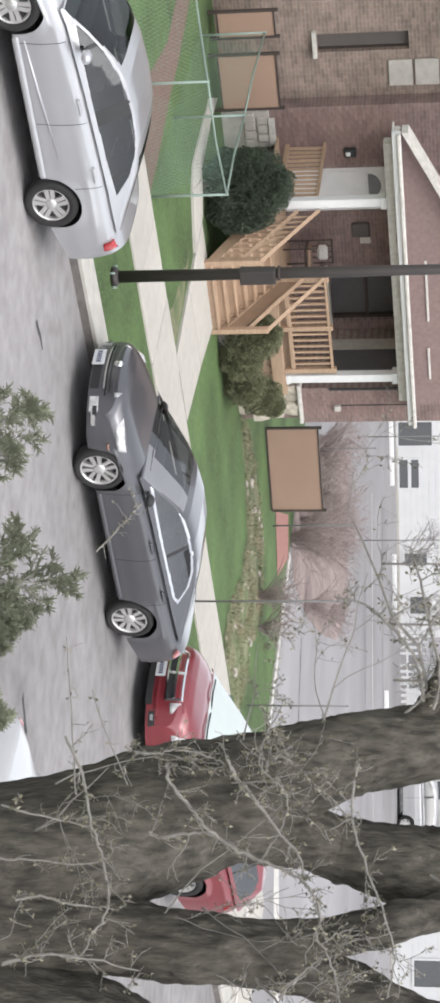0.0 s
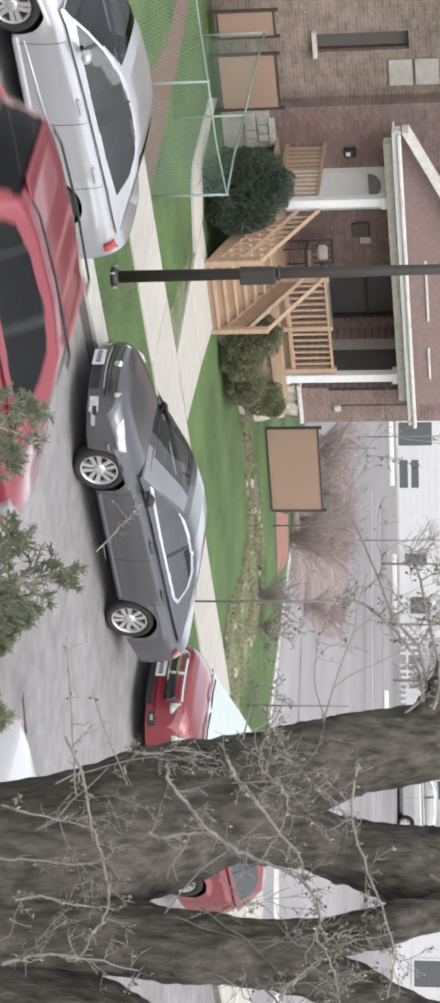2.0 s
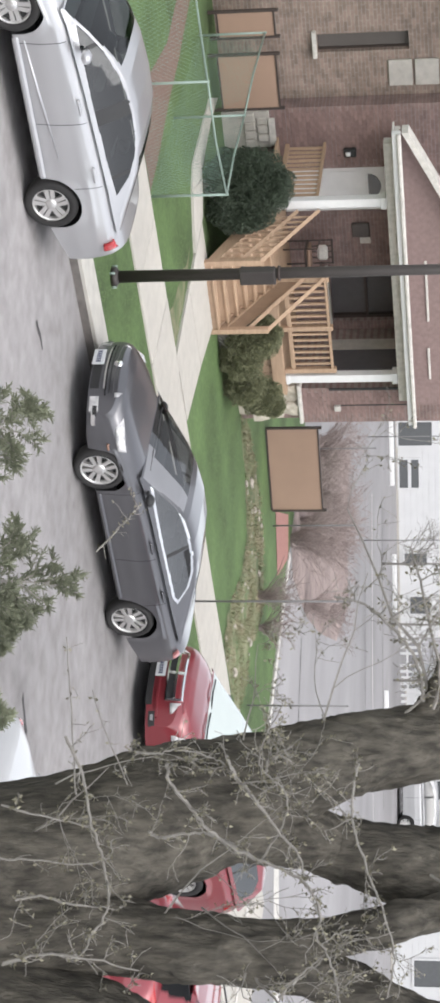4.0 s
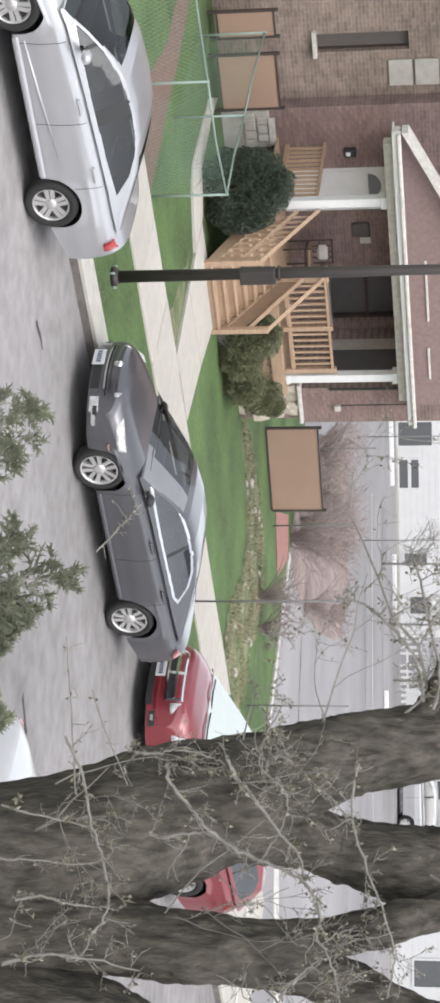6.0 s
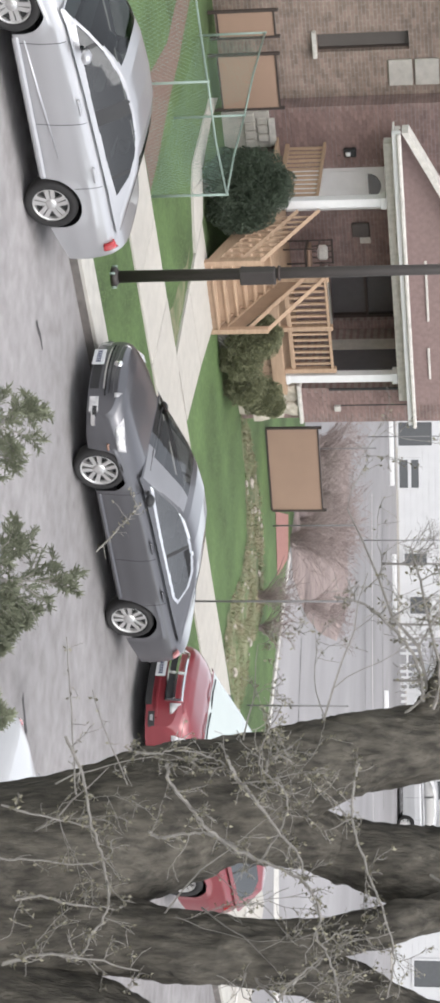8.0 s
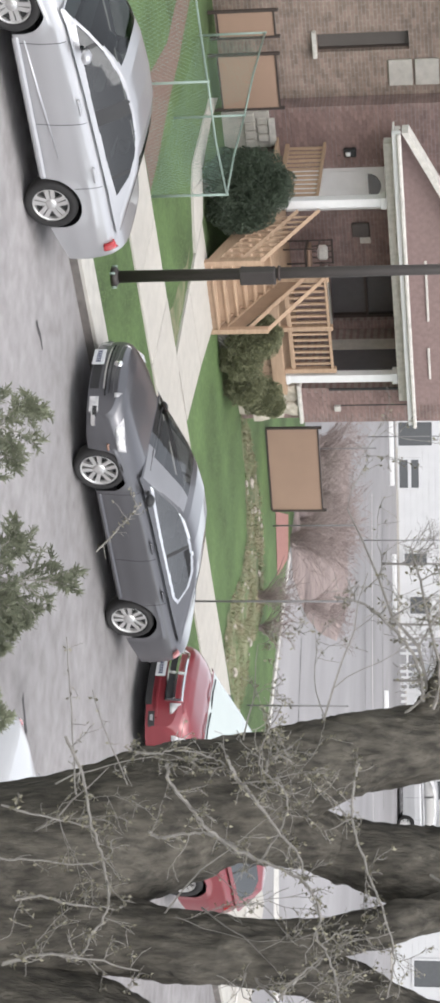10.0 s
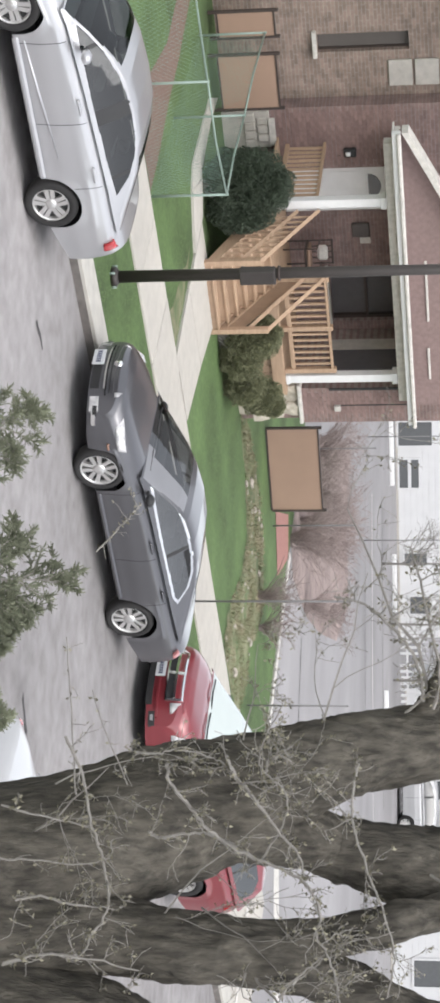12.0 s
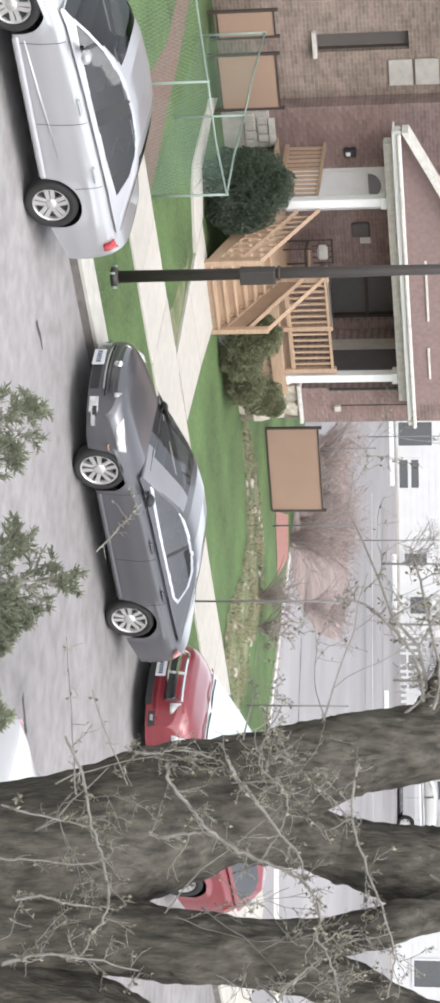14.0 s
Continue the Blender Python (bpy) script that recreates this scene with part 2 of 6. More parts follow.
def tube_data(pts, radii, seg=8, rough=0.0, seed=0, cap=True):
    """Verts and faces of a tapered tube along pts."""
    rnd = random.Random(seed)
    vs, fs = [], []
    run = Vector(pts[-1]) - Vector(pts[0])
    ref = min((Vector((1, 0, 0)), Vector((0, 1, 0)), Vector((0, 0, 1))), key=lambda e: abs(run.dot(e)))
    for i, p in enumerate(pts):
        p = Vector(p)
        d = (Vector(pts[min(i + 1, len(pts) - 1)]) - Vector(pts[max(i - 1, 0)])).normalized()
        a = d.cross(ref)
        if a.length < 0.05:
            a = d.cross(Vector((1, 0, 0)))
        a.normalize()
        b = d.cross(a)
        for k in range(seg):
            t = 2 * math.pi * k / seg
            rr = radii[i] * (1 + (rough * (rnd.random() - 0.5) if rough else 0))
            vs.append(p + a * (rr * math.cos(t)) + b * (rr * math.sin(t)))
    for i in range(len(pts) - 1):
        for k in range(seg):
            k2 = (k + 1) % seg
            fs.append((i * seg + k, i * seg + k2, (i + 1) * seg + k2, (i + 1) * seg + k))
    if cap:
        fs.append(tuple(range(seg - 1, -1, -1)))
        fs.append(tuple(range((len(pts) - 1) * seg, len(pts) * seg)))
    return vs, fs


def tube(name, pts, radii, material, parent=None, seg=8, label="", smooth=True):
    if not isinstance(radii, (list, tuple)):
        radii = [radii] * len(pts)
    v, f = tube_data(pts, radii, seg)
    return raw(name, v, f, material, parent, label, smooth)


def curve_pts(ctrl, n):
    """Catmull-Rom through ctrl rows (any dimension)."""
    c = [np.array(p, float) for p in ctrl]
    c = [2 * c[0] - c[1]] + c + [2 * c[-1] - c[-2]]
    out = []
    for i in range(1, len(c) - 2):
        for k in range(n):
            t = k / n
            out.append(0.5 * (2 * c[i] + (c[i + 1] - c[i - 1]) * t + (2 * c[i - 1] - 5 * c[i] + 4 * c[i + 1] - c[i + 2]) * t * t
                              + (3 * c[i] - c[i - 1] - 3 * c[i + 1] + c[i + 2]) * t ** 3))
    out.append(c[-2])
    return out


def thing(name, at=(0, 0, 0), turn=0.0, label="", category="", group="", kind=""):
    ob = new(name)
    ob.matrix_basis = pose(*at, 0, 0, turn)
    ob.empty_display_size = 0.2
    return tagged(ob, label, category, group, kind)


def merge(store, vf):
    v, f = vf
    n = len(store[0])
    store[0].extend(v)
    store[1].extend(tuple(i + n for i in q) for q in f)

# ---------------------------------------------------------------- cars
def lathe(profile, seg):
    """Verts and faces of a profile (radius, y) turned about the y axis."""
    vs, fs = [], []
    for k in range(seg):
        t = 2 * math.pi * k / seg
        for r, y in profile:
            vs.append((r * math.cos(t), y, r * math.sin(t)))
    n = len(profile)
    for k in range(seg):
        k2 = (k + 1) % seg
        for i in range(n - 1):
            fs.append((k * n + i, k * n + i + 1, k2 * n + i + 1, k2 * n + i))
    return vs, fs


def wheel(parent, at, side, R, rim, spokes, turn=0.0, fan=0.21, hub=0.066):
    """A wheel whose outer face looks along side (-1: -y, 1: +y)."""
    w = new("wheel")
    w.parent = parent
    w.matrix_basis = pose(*at, 0, turn, 0) @ (Matrix() if side < 0 else pose(0, 0, 0, 0, 0, 180))
    h = 0.11
    v, f = lathe([(rim * 1.0, -h * 0.7), (rim * 1.05, -h * 0.95), (R * 0.9, -h), (R * 0.97, -h * 0.8), (R, -h * 0.4), (R, h * 0.4), (R * 0.97, h * 0.8), (R * 0.9, h), (rim, h * 0.8)], 40)
    raw("tyre", v, f, M["tyre"], w, smooth=True)
    v, f = lathe([(rim * 0.9, -h * 0.35), (rim * 0.93, -h * 0.75), (rim * 1.0, -h * 0.88), (rim * 1.03, -h * 0.72), (rim * 1.0, h * 0.5)], 40)
    raw("rim", v, f, M["rim"], w, smooth=True)
    v, f = lathe([(rim * 0.95, -h * 0.30), (0.001, -h * 0.22)], 32)
    raw("brake_disc", v, f, M["rim_dark"], w)
    for k in range(spokes):
        a = 2 * math.pi * (k + 0.25) / spokes
        bm = bmesh.new()
        for s in (-1, 1):
            q0, q1 = 0.026, rim * fan
            pts = [(0.045, s * q0 - 0.026), (rim * 0.95, s * q1 - 0.029), (rim * 0.95, s * q1 + 0.029), (0.045, s * q0 + 0.022)]
            lo = [bm.verts.new((r, -h * (0.62 if r < 0.1 else 0.70), t)) for r, t in pts]
            hi = [bm.verts.new((r, -h * 0.35, t)) for r, t in pts]
            bm.faces.new(lo)
            bm.faces.new(hi[::-1])
            for i in range(4):
                bm.faces.new((lo[i], hi[i], hi[(i + 1) % 4], lo[(i + 1) % 4]))
        bmesh.ops.transform(bm, matrix=Matrix.Rotation(a, 4, "Y"), verts=bm.verts)
        part("spoke", bm, M["rim"], w)
    v, f = lathe([(0.001, -h * 0.78), (0.05, -h * 0.75), (hub, -h * 0.66), (hub + 0.005, -h * 0.3)], 16)
    raw("hub_cap", v, f, M["rim"], w, smooth=True)
    return w


def inside(poly, x, z):
    c = False
    for i in range(len(poly)):
        (x0, z0), (x1, z1) = poly[i - 1], poly[i]
        if (z0 > z) != (z1 > z) and x < (x1 - x0) * (z - z0) / (z1 - z0) + x0:
            c = not c
    return c


def edge_gap(poly, x, z):
    best = 9.0
    for i in range(len(poly)):
        ax, az = poly[i - 1]
        bx, bz = poly[i]
        t = max(0, min(1, ((x - ax) * (bx - ax) + (z - az) * (bz - az)) / ((bx - ax) ** 2 + (bz - az) ** 2 + 1e-9)))
        best = min(best, math.hypot(x - ax - t * (bx - ax), z - az - t * (bz - az)))
    return best


def car(name, s, at, turn, label):
    """A car; x runs from its nose (0) to its tail, z up. s: its measures."""
    root = thing(name, at, turn, label, "car")
    L, W = s["L"], s["W"]
    fx, rx, R = s["fo"], s["fo"] + s["wb"], s["R"]
    top = np.array(s["top"])
    roof = np.array(s["roof"])
    ra = R + s.get("arch", 0.04)
    zc = R + 0.01
    sill = s.get("sill", 0.21)
    doors = s["doors"]
    xs = set(np.round(np.linspace(0, L, int(L / 0.035)), 4))
    for d in doors:
        xs |= {d - 0.004, d + 0.004}
    for c in (fx, rx):
        xs |= {c - ra - 0.001, c + ra + 0.001}
    xs = sorted(xs)

    def halfw(x):
        k = 1.0
        if x < 0.9:
            k -= s.get("nose_in", 0.13) * (1 - x / 0.9) ** 2.2
        if x > L - 0.9:
            k -= s.get("tail_in", 0.12) * (1 - (L - x) / 0.9) ** 2.2
        return W / 2 * k

    def zbot(x):
        z = sill
        if x < 0.35:
            z += 0.03 * (1 - x / 0.35)
        if x > L - 0.6:
            z += s.get("tail_up", 0.12) * (1 - (L - x) / 0.6)
        for c in (fx, rx):
            if abs(x - c) < ra:
                z = max(z, zc + math.sqrt(max(0, ra * ra - (x - c) ** 2)))
        return z

    def sweep(x, y):
        u = abs(y) / (W / 2)
        d = s.get("bow", 0.22) * u ** 2.4 * max(0, 1 - x / 0.8) ** 1.5
        d -= s.get("tail_bow", 0.16) * u ** 2.4 * max(0, 1 - (L - x) / 0.8) ** 1.5
        return x + d

    nl, nu = 14, 14
    sh = s.get("shoulder", 0.2)

    def ring(x):
        zt, zb, w = float(np.interp(x, top[:, 0], top[:, 1])), zbot(x), halfw(x)
        zs = zt - min(sh, (zt - sill) * 0.4)
        zb = min(zb, zs - 0.02)
        out = []
        for i in range(nl):
            z = zb + (zs - zb) * i / nl
            q = (z - sill) / max(0.05, zs - sill)
            flare = 0.0
            for c in (fx, rx):
                dd = math.hypot(x - c, z - zc) - ra
                if dd < 0.10:
                    flare = max(flare, 0.016 * (1 - max(0, dd) / 0.10))
            crease = 0.012 * math.exp(-((z - s.get("crease", 0.72)) / 0.05) ** 2)
            y = w - 0.055 * (1 - min(1, q)) ** 2.5 - 0.03 * max(0, q - 0.75) + flare + crease - 0.012 * math.exp(-((z - 0.42) / 0.09) ** 2)
            out.append((y, z))
        y0 = w - 0.0075 + 0.002
        for i in range(nu + 1):
            a = math.pi / 2 * i / nu
            out.append((y0 * max(0, math.cos(a)) ** 0.42 if i < nu else 0.0, zs + (zt + s.get("crown", 0.03) - zs) * math.sin(a) ** 0.8))
        return out

    rings = [ring(x) for x in xs]
    n = nl + nu + 1
    verts, groups = [], {"body": [], "door_gap": [], "cabin_tray": []}
    c0, c1 = roof[0, 0] + 0.22, roof[-1, 0] - 0.12
    for sd in (1, -1):
        base = len(verts)
        for x, r in zip(xs, rings):
            verts += [(sweep(x, y), sd * y, z) for y, z in r]
        for i in range(len(xs) - 1):
            xm = (xs[i] + xs[i + 1]) / 2
            for j in range(n - 1):
                f = [base + i * n + j, base + i * n + j + 1, base + (i + 1) * n + j + 1, base + (i + 1) * n + j]
                gap = 1 < j < nl + 4 and min(doors) - 0.01 < xm < max(doors) + 0.01 and any(abs(xm - d) < 0.004 for d in doors)
                tray = j >= nl + 4 and c0 < xm < c1 and max(abs(verts[q][1]) for q in f) < halfw(xm) * s.get("beltw", 0.95) - 0.03
                groups["door_gap" if gap else "cabin_tray" if tray else "body"].append(f if sd < 0 else f[::-1])
    m = 10
    for x, r, flip in ((xs[0], rings[0], 1), (xs[-1], rings[-1], 0)):
        base = len(verts)
        for y, z in r:
            for k in range(m + 1):
                yy = y * (1 - 2 * k / m)
                verts.append((sweep(x, yy), yy, z))
        for j in range(n - 1):
            for k in range(m):
                f = [base + j * (m + 1) + k, base + j * (m + 1) + k + 1, base + (j + 1) * (m + 1) + k + 1, base + (j + 1) * (m + 1) + k]
                groups["body"].append(f if flip else f[::-1])

    def emit(nm, faces, material, lab=""):
        if not faces:
            return None
        used = sorted({i for f in faces for i in f})
        re = {v: k for k, v in enumerate(used)}
        return raw(nm, [verts[i] for i in used], [[re[i] for i in f] for f in faces], material, root, lab, True)

    emit("body", groups["body"], s["paint"])
    emit("cabin_tray", groups["cabin_tray"], M["cabin"])
    for d in doors:
        for sd in (-1, 1):
            emit("door_gap", [f for f in groups["door_gap"] if abs(sum(verts[i][0] for i in f) / 4 - d) < 0.05 and verts[f[0]][1] * sd > 0], M["seam"])
    # cabin
    x0, x1 = roof[0, 0], roof[-1, 0]
    gx = set(np.round(np.linspace(x0, x1, int((x1 - x0) / 0.0125)), 4))
    gx = sorted(gx)
    ns, nr = 44, 12
    verts = []
    cab = {}
    wr0 = s["roofw"] / 2
    dlo, (wa, wb2), (ra_, rb) = s["dlo"], s["shield"], s["rear"]
    trim = s.get("trim", 0.0)

    def cring(x):
        zt = float(np.interp(x, top[:, 0], top[:, 1])) - 0.03
        zr = max(zt + 0.012, float(np.interp(x, roof[:, 0], roof[:, 1])))
        wb_ = halfw(x) * s.get("beltw", 0.95)
        hgt = zr - zt
        wr = wb_ + (wr0 - wb_) * min(1, hgt / (s["H"] - s["belt"])) ** 1.0
        e = min(0.07, hgt * 0.5)
        out = [(wb_ + (wr - wb_) * (i / ns) ** 1.25, zt + (hgt - e) * i / ns) for i in range(ns)]
        for i in range(nr + 1):
            a = math.pi / 2 * i / nr
            out.append((wr * max(0, math.cos(a)) ** 0.6 if i < nr else 0.0, zr - e + e * math.sin(a) ** 0.75))
        return out

    cr = [cring(x) for x in gx]
    n2 = ns + nr + 1
    for sd in (1, -1):
        base = len(verts)
        for x, r in zip(gx, cr):
            verts += [(x + (0.10 * (1 - (y / (W / 2)) ** 2) * -1 * max(0, 1 - (x - x0) / 0.9)) - s.get("cab_bow", 0.06) * (y / (W / 2)) ** 2 * max(0, 1 - (x1 - x) / 0.6), sd * y, z) for y, z in r]
        for i in range(len(gx) - 1):
            xm = (gx[i] + gx[i + 1]) / 2
            for j in range(n2 - 1):
                f = [base + i * n2 + j, base + i * n2 + j + 1, base + (i + 1) * n2 + j + 1, base + (i + 1) * n2 + j]
                zm = sum(verts[q][2] for q in f) / 4
                ym = abs(sum(verts[q][1] for q in f) / 4)
                key = "roof"
                if j < ns + 1 and inside(dlo, xm, zm):
                    g = edge_gap(dlo, xm, zm)
                    key = "window_trim" if g < trim else "side_glass"
                    q = s.get("open_gap")
                    if key == "side_glass" and q and q[0] < xm < q[1] and zm > q[2]:
                        key = "window_opening"
                    if key == "side_glass" and any(abs(xm - p) < s.get("pillar_w", 0.045) for p in s.get("pillars", ())[:1] or ()) or key == "side_glass" and any(abs(xm - p) < 0.02 for p in s.get("pillars", ())[1:]):
                        key = "pillar"
                elif j >= ns - 6 and wa < xm < wb2 and ym < (wr0 - 0.02) * s.get("glassw", 0.96) + (halfw(xm) * 0.95 - wr0) * (1 - (xm - wa) / (wb2 - wa)):
                    # near side of the windscreen gets its sky reflection as a paler colour
                    key = "sunshade" if sd < 0 and ym > s.get("shade", 9) else "windscreen"
                elif j >= ns - 5 and ra_ < xm < rb and ym < wr0 * 0.97:
                    key = "rear_window"
                elif s.get("sunroof") and j > ns + 5 and s["sunroof"][0] < xm < s["sunroof"][1]:
                    key = "sunroof"
                if key in ("side_glass", "pillar", "window_trim", "window_opening"):
                    key = (key, sd, sum(xm > p for p in s.get("pillars", ())) if key == "side_glass" else [k for k, p in enumerate(s["pillars"]) if abs(xm - p) < s.get("pillar_w", 0.045) + 0.005][0] if key == "pillar" else 0)
                cab.setdefault(key, []).append(f if sd < 0 else f[::-1])
    # close the tail of a steep back
    base = len(verts)
    for y, z in cr[-1]:
        for k in range(m + 1):
            verts.append((gx[-1] - s.get("cab_bow", 0.06) * (y * (1 - 2 * k / m) / (W / 2)) ** 2, y * (1 - 2 * k / m), z))
    for j in range(n2 - 1):
        for k in range(m):
            cab["roof"].append([base + j * (m + 1) + k, base + (j + 1) * (m + 1) + k, base + (j + 1) * (m + 1) + k + 1, base + j * (m + 1) + k + 1])
    mats = {"roof": s.get("roof_paint", s["paint"]), "window_trim": s.get("trim_mat", M["chrome"]), "side_glass": s.get("glass", M["glass"]), "pillar": M["plastic"], "window_opening": M["seam"],
            "windscreen": s.get("shield_mat", M["glass"]), "sunshade": M["screen_sheen"], "rear_window": s.get("glass", M["glass"]), "sunroof": M["glass"]}
    for key, faces in cab.items():
        nm = key if isinstance(key, str) else key[0]
        emit(nm, faces, mats[nm])
    # underbody and wheel wells
    bm = bmesh.new()
    box(bm, (fx + ra, -W / 2 + 0.1, sill - 0.03), (rx - ra, W / 2 - 0.1, 0.5))
    box(bm, (0.25, -W / 2 + 0.30, sill), (L - 0.25, W / 2 - 0.30, 0.6))
    part("underbody", bm, M["seam"], root)
    for c in (fx, rx):
        for sd in (-1, 1):
            wheel(root, (c, sd * (W / 2 - 0.10), R), sd, R, s["rim"], s.get("spokes", 5), s.get("wheel_turn", 17.0 * c + 40 * sd), s.get("fan", 0.21), s.get("hub", 0.066))
    if s.get("seats"):
        for nm, x, zb, hh in (("front_seat", s["seats"][0], s["belt"] - 0.12, 0.24), ("rear_seat", s["seats"][1], s["belt"] - 0.10, 0.20)):
            for sd in (-1, 1):
                bm = bmesh.new()
                box(bm, (0, -0.24, 0), (0.13, 0.24, hh), 0.05)
                for v in bm.verts:
                    v.co.x += v.co.z * 0.35
                seat = part(nm, bm, M["upholstery"], root, "", True)
                seat.location = (x, sd * 0.36, zb)
                bm = bmesh.new()
                box(bm, (0.10, -0.12, hh + 0.03), (0.19, 0.12, hh + 0.17), 0.035)
                part("headrest", bm, M["upholstery"], seat, "", True)
        bm = bmesh.new()
        box(bm, (roof[0, 0] + 0.30, -W / 2 + 0.26, s["belt"] - 0.10), (roof[0, 0] + 0.66, W / 2 - 0.26, s["belt"] + 0.01), 0.04)
        part("dashboard", bm, M["upholstery"], root, "", True)
    # mirrors, handles
    for sd in (-1, 1):
        mx, mz = s["mirror"]
        v, f = lathe([(0.001, -0.07), (0.05, -0.06), (0.075, 0), (0.06, 0.05), (0.001, 0.06)], 12)
        my, mz = (W / 2 - 0.06, mz - 0.06) if sd > 0 and s.get("folded") else (W / 2 + 0.06, mz)
        mir = raw("mirror", [(mx + p[1] * 1.0, sd * my + p[0] * 1.3, mz + p[2] * 0.85) for p in v], f, s.get("mirror_paint", s["paint"]), root, "", True)
        boxed("mirror_arm", (mx - 0.03, sd * (W / 2 - 0.1), mz - 0.05), (mx + 0.03, sd * (W / 2 + 0.03), mz - 0.02), M["plastic"], root, 0.008)
        for hx, hz in s.get("handles", ()):
            boxed("door_handle", (hx, sd * (halfw(hx) - 0.02), hz), (hx + 0.2, sd * (halfw(hx) + 0.03), hz + 0.03), s.get("handle_mat", s["paint"]), root, 0.01)
    return root, lambda x, y: sweep(x, y), halfw


def plate(root, at, m=None, w=0.30, h=0.15):
    """A number plate with an unreadable bar, in the y-z plane facing -x."""
    b = boxed("number_plate", (at[0] - 0.012, at[1] - w / 2, at[2]), (at[0], at[1] + w / 2, at[2] + h), M["plate"], root, 0.004)
    for k in range(5):
        y = at[1] - w * 0.36 + k * w * 0.16
        boxed("bar", (at[0] - 0.016, y, at[2] + h * 0.3), (at[0] - 0.013, y + w * 0.1, at[2] + h * 0.7), M["ink"], b)


def nose_strip(name, s, sw, ya, yb, za, zb, material, root, proud=0.012, thick=0.03, lean=0.0):
    """A strip that follows the bowed nose of a car between two heights."""
    tx = [p[0] for p in s["top"]]
    tz = [p[1] for p in s["top"]]
    bm = bmesh.new()
    n, rows = 12, []
    for i in range(n + 1):
        y = ya + (yb - ya) * i / n
        za_, zb_ = za + lean * abs(y), zb + lean * abs(y)
        col = []
        for z, p in ((za_, proud), (zb_, proud), (zb_, proud - thick), (za_, proud - thick)):
            x = float(np.interp(z, tz[:4], tx[:4]))
            col.append(bm.verts.new((sw(x, y) - p, y, z)))
        rows.append(col)
    for a, b in zip(rows, rows[1:]):
        for k in range(4):
            bm.faces.new((a[k], b[k], b[(k + 1) % 4], a[(k + 1) % 4]))
    bm.faces.new(rows[0])
    bm.faces.new(rows[-1][::-1])
    return part(name, bm, material, root)


def sedan_grey():
    s = dict(L=4.84, W=1.84, H=1.37, wb=2.776, fo=0.99, R=0.338, rim=0.242, spokes=5, paint=M["paint_grey"], belt=0.95, roofw=1.20, sill=0.24,
             top=[(0, 0.63), (0.05, 0.70), (0.22, 0.745), (0.8, 0.825), (1.3, 0.885), (2.0, 0.925), (3.6, 0.97), (4.2, 0.995), (4.68, 0.985), (4.79, 0.90), (4.84, 0.74)],
             roof=[(1.18, 0.87), (1.5, 1.04), (1.9, 1.24), (2.2, 1.325), (2.6, 1.37), (3.0, 1.36), (3.4, 1.295), (3.9, 1.15), (4.35, 1.0)],
             doors=(1.42, 2.62, 3.46), dlo=[(1.26, 0.935), (1.55, 1.10), (1.95, 1.235), (2.4, 1.295), (2.8, 1.305), (3.12, 1.27), (3.36, 1.19), (3.54, 1.03), (3.40, 0.985), (2.38, 0.955)],
             shield=(1.22, 2.06), rear=(3.3, 4.28), pillars=(2.62,), pillar_w=0.03, trim=0.030, trim_mat=M["chrome"], mirror=(1.46, 0.95), handles=((2.28, 0.83), (3.2, 0.86)),
             handle_mat=M["paint_grey"], mirror_paint=M["plastic"], open_gap=(2.66, 3.22, 1.205), crease=0.78, bow=0.36, nose_in=0.20, glass=M["pane_tint"], shield_mat=M["pane_tint"],
             seats=(2.35, 3.25), shade=0.30, crown=0.02, fan=0.235, wheel_turn=11.0, hub=0.082, folded=True)
    root, sw, hw = car("car", s, (16.50, 20.26, 0), 0, "dark grey saloon with bright alloys and chrome trim")
    # wide dark grille with a bright badge, tilted up towards its ends
    nose_strip("grille", s, sw, -0.50, 0.50, 0.47, 0.715, M["seam"], root, 0.008, 0.05, 0.02)
    nose_strip("grille_surround", s, sw, -0.52, 0.52, 0.715, 0.733, M["rim"], root, 0.016, 0.04, 0.02)
    nose_strip("grille_surround", s, sw, -0.40, 0.40, 0.45, 0.468, M["rim"], root, 0.014, 0.04, 0.02)
    for k in range(3):
        nose_strip("grille_bar", s, sw, -0.47, 0.47, 0.525 + k * 0.055, 0.533 + k * 0.055, M["trim_grey"] if k == 1 else M["plastic"], root, 0.014, 0.02, 0.02)
    v, f = lathe([(0.001, -0.02), (0.05, -0.016), (0.062, 0.0), (0.05, 0.02)], 16)
    raw("badge", [(-0.02 + p[1], p[0], 0.61 + p[2]) for p in v], f, M["chrome"], root, "round bright badge", True)
    nose_strip("air_intake", s, sw, -0.40, 0.40, 0.285, 0.40, M["plastic"], root, 0.006, 0.05)
    plate(root, (-0.02, 0.14, 0.26), w=0.30, h=0.16)
    for sd in (-1, 1):
        lamp(root, s, sw, hw, 0.02, 0.64, sd, 0.61, 0.70, M["lamp_bright"], "headlight")
        fl = nose_strip("fog_lamp", s, sw, sd * 0.52, sd * 0.70, 0.30, 0.415, M["lamp_bright"], root, 0.012, 0.05)
        nose_strip("lamp_surround", s, sw, sd * 0.70, sd * 0.82, 0.33, 0.375, M["rim"], fl, 0.012, 0.05)
        nose_strip("lamp_pocket", s, sw, sd * 0.64, sd * 0.74, 0.345, 0.40, M["plastic"], fl, 0.018, 0.03)
        boxed("side_marker", (0.56, sd * 0.875, 0.50), (0.66, sd * 0.915, 0.53), M["lamp_amber"], root, 0.008)
        lamp(root, s, sw, hw, 4.78, 4.52, sd, 0.82, 0.90, M["lamp_tail"], "tail_light", -1)
        boxed("side_sill", (1.42, sd * 0.865, 0.24), (3.36, sd * 0.905, 0.30), M["paint_grey"], root, 0.02)
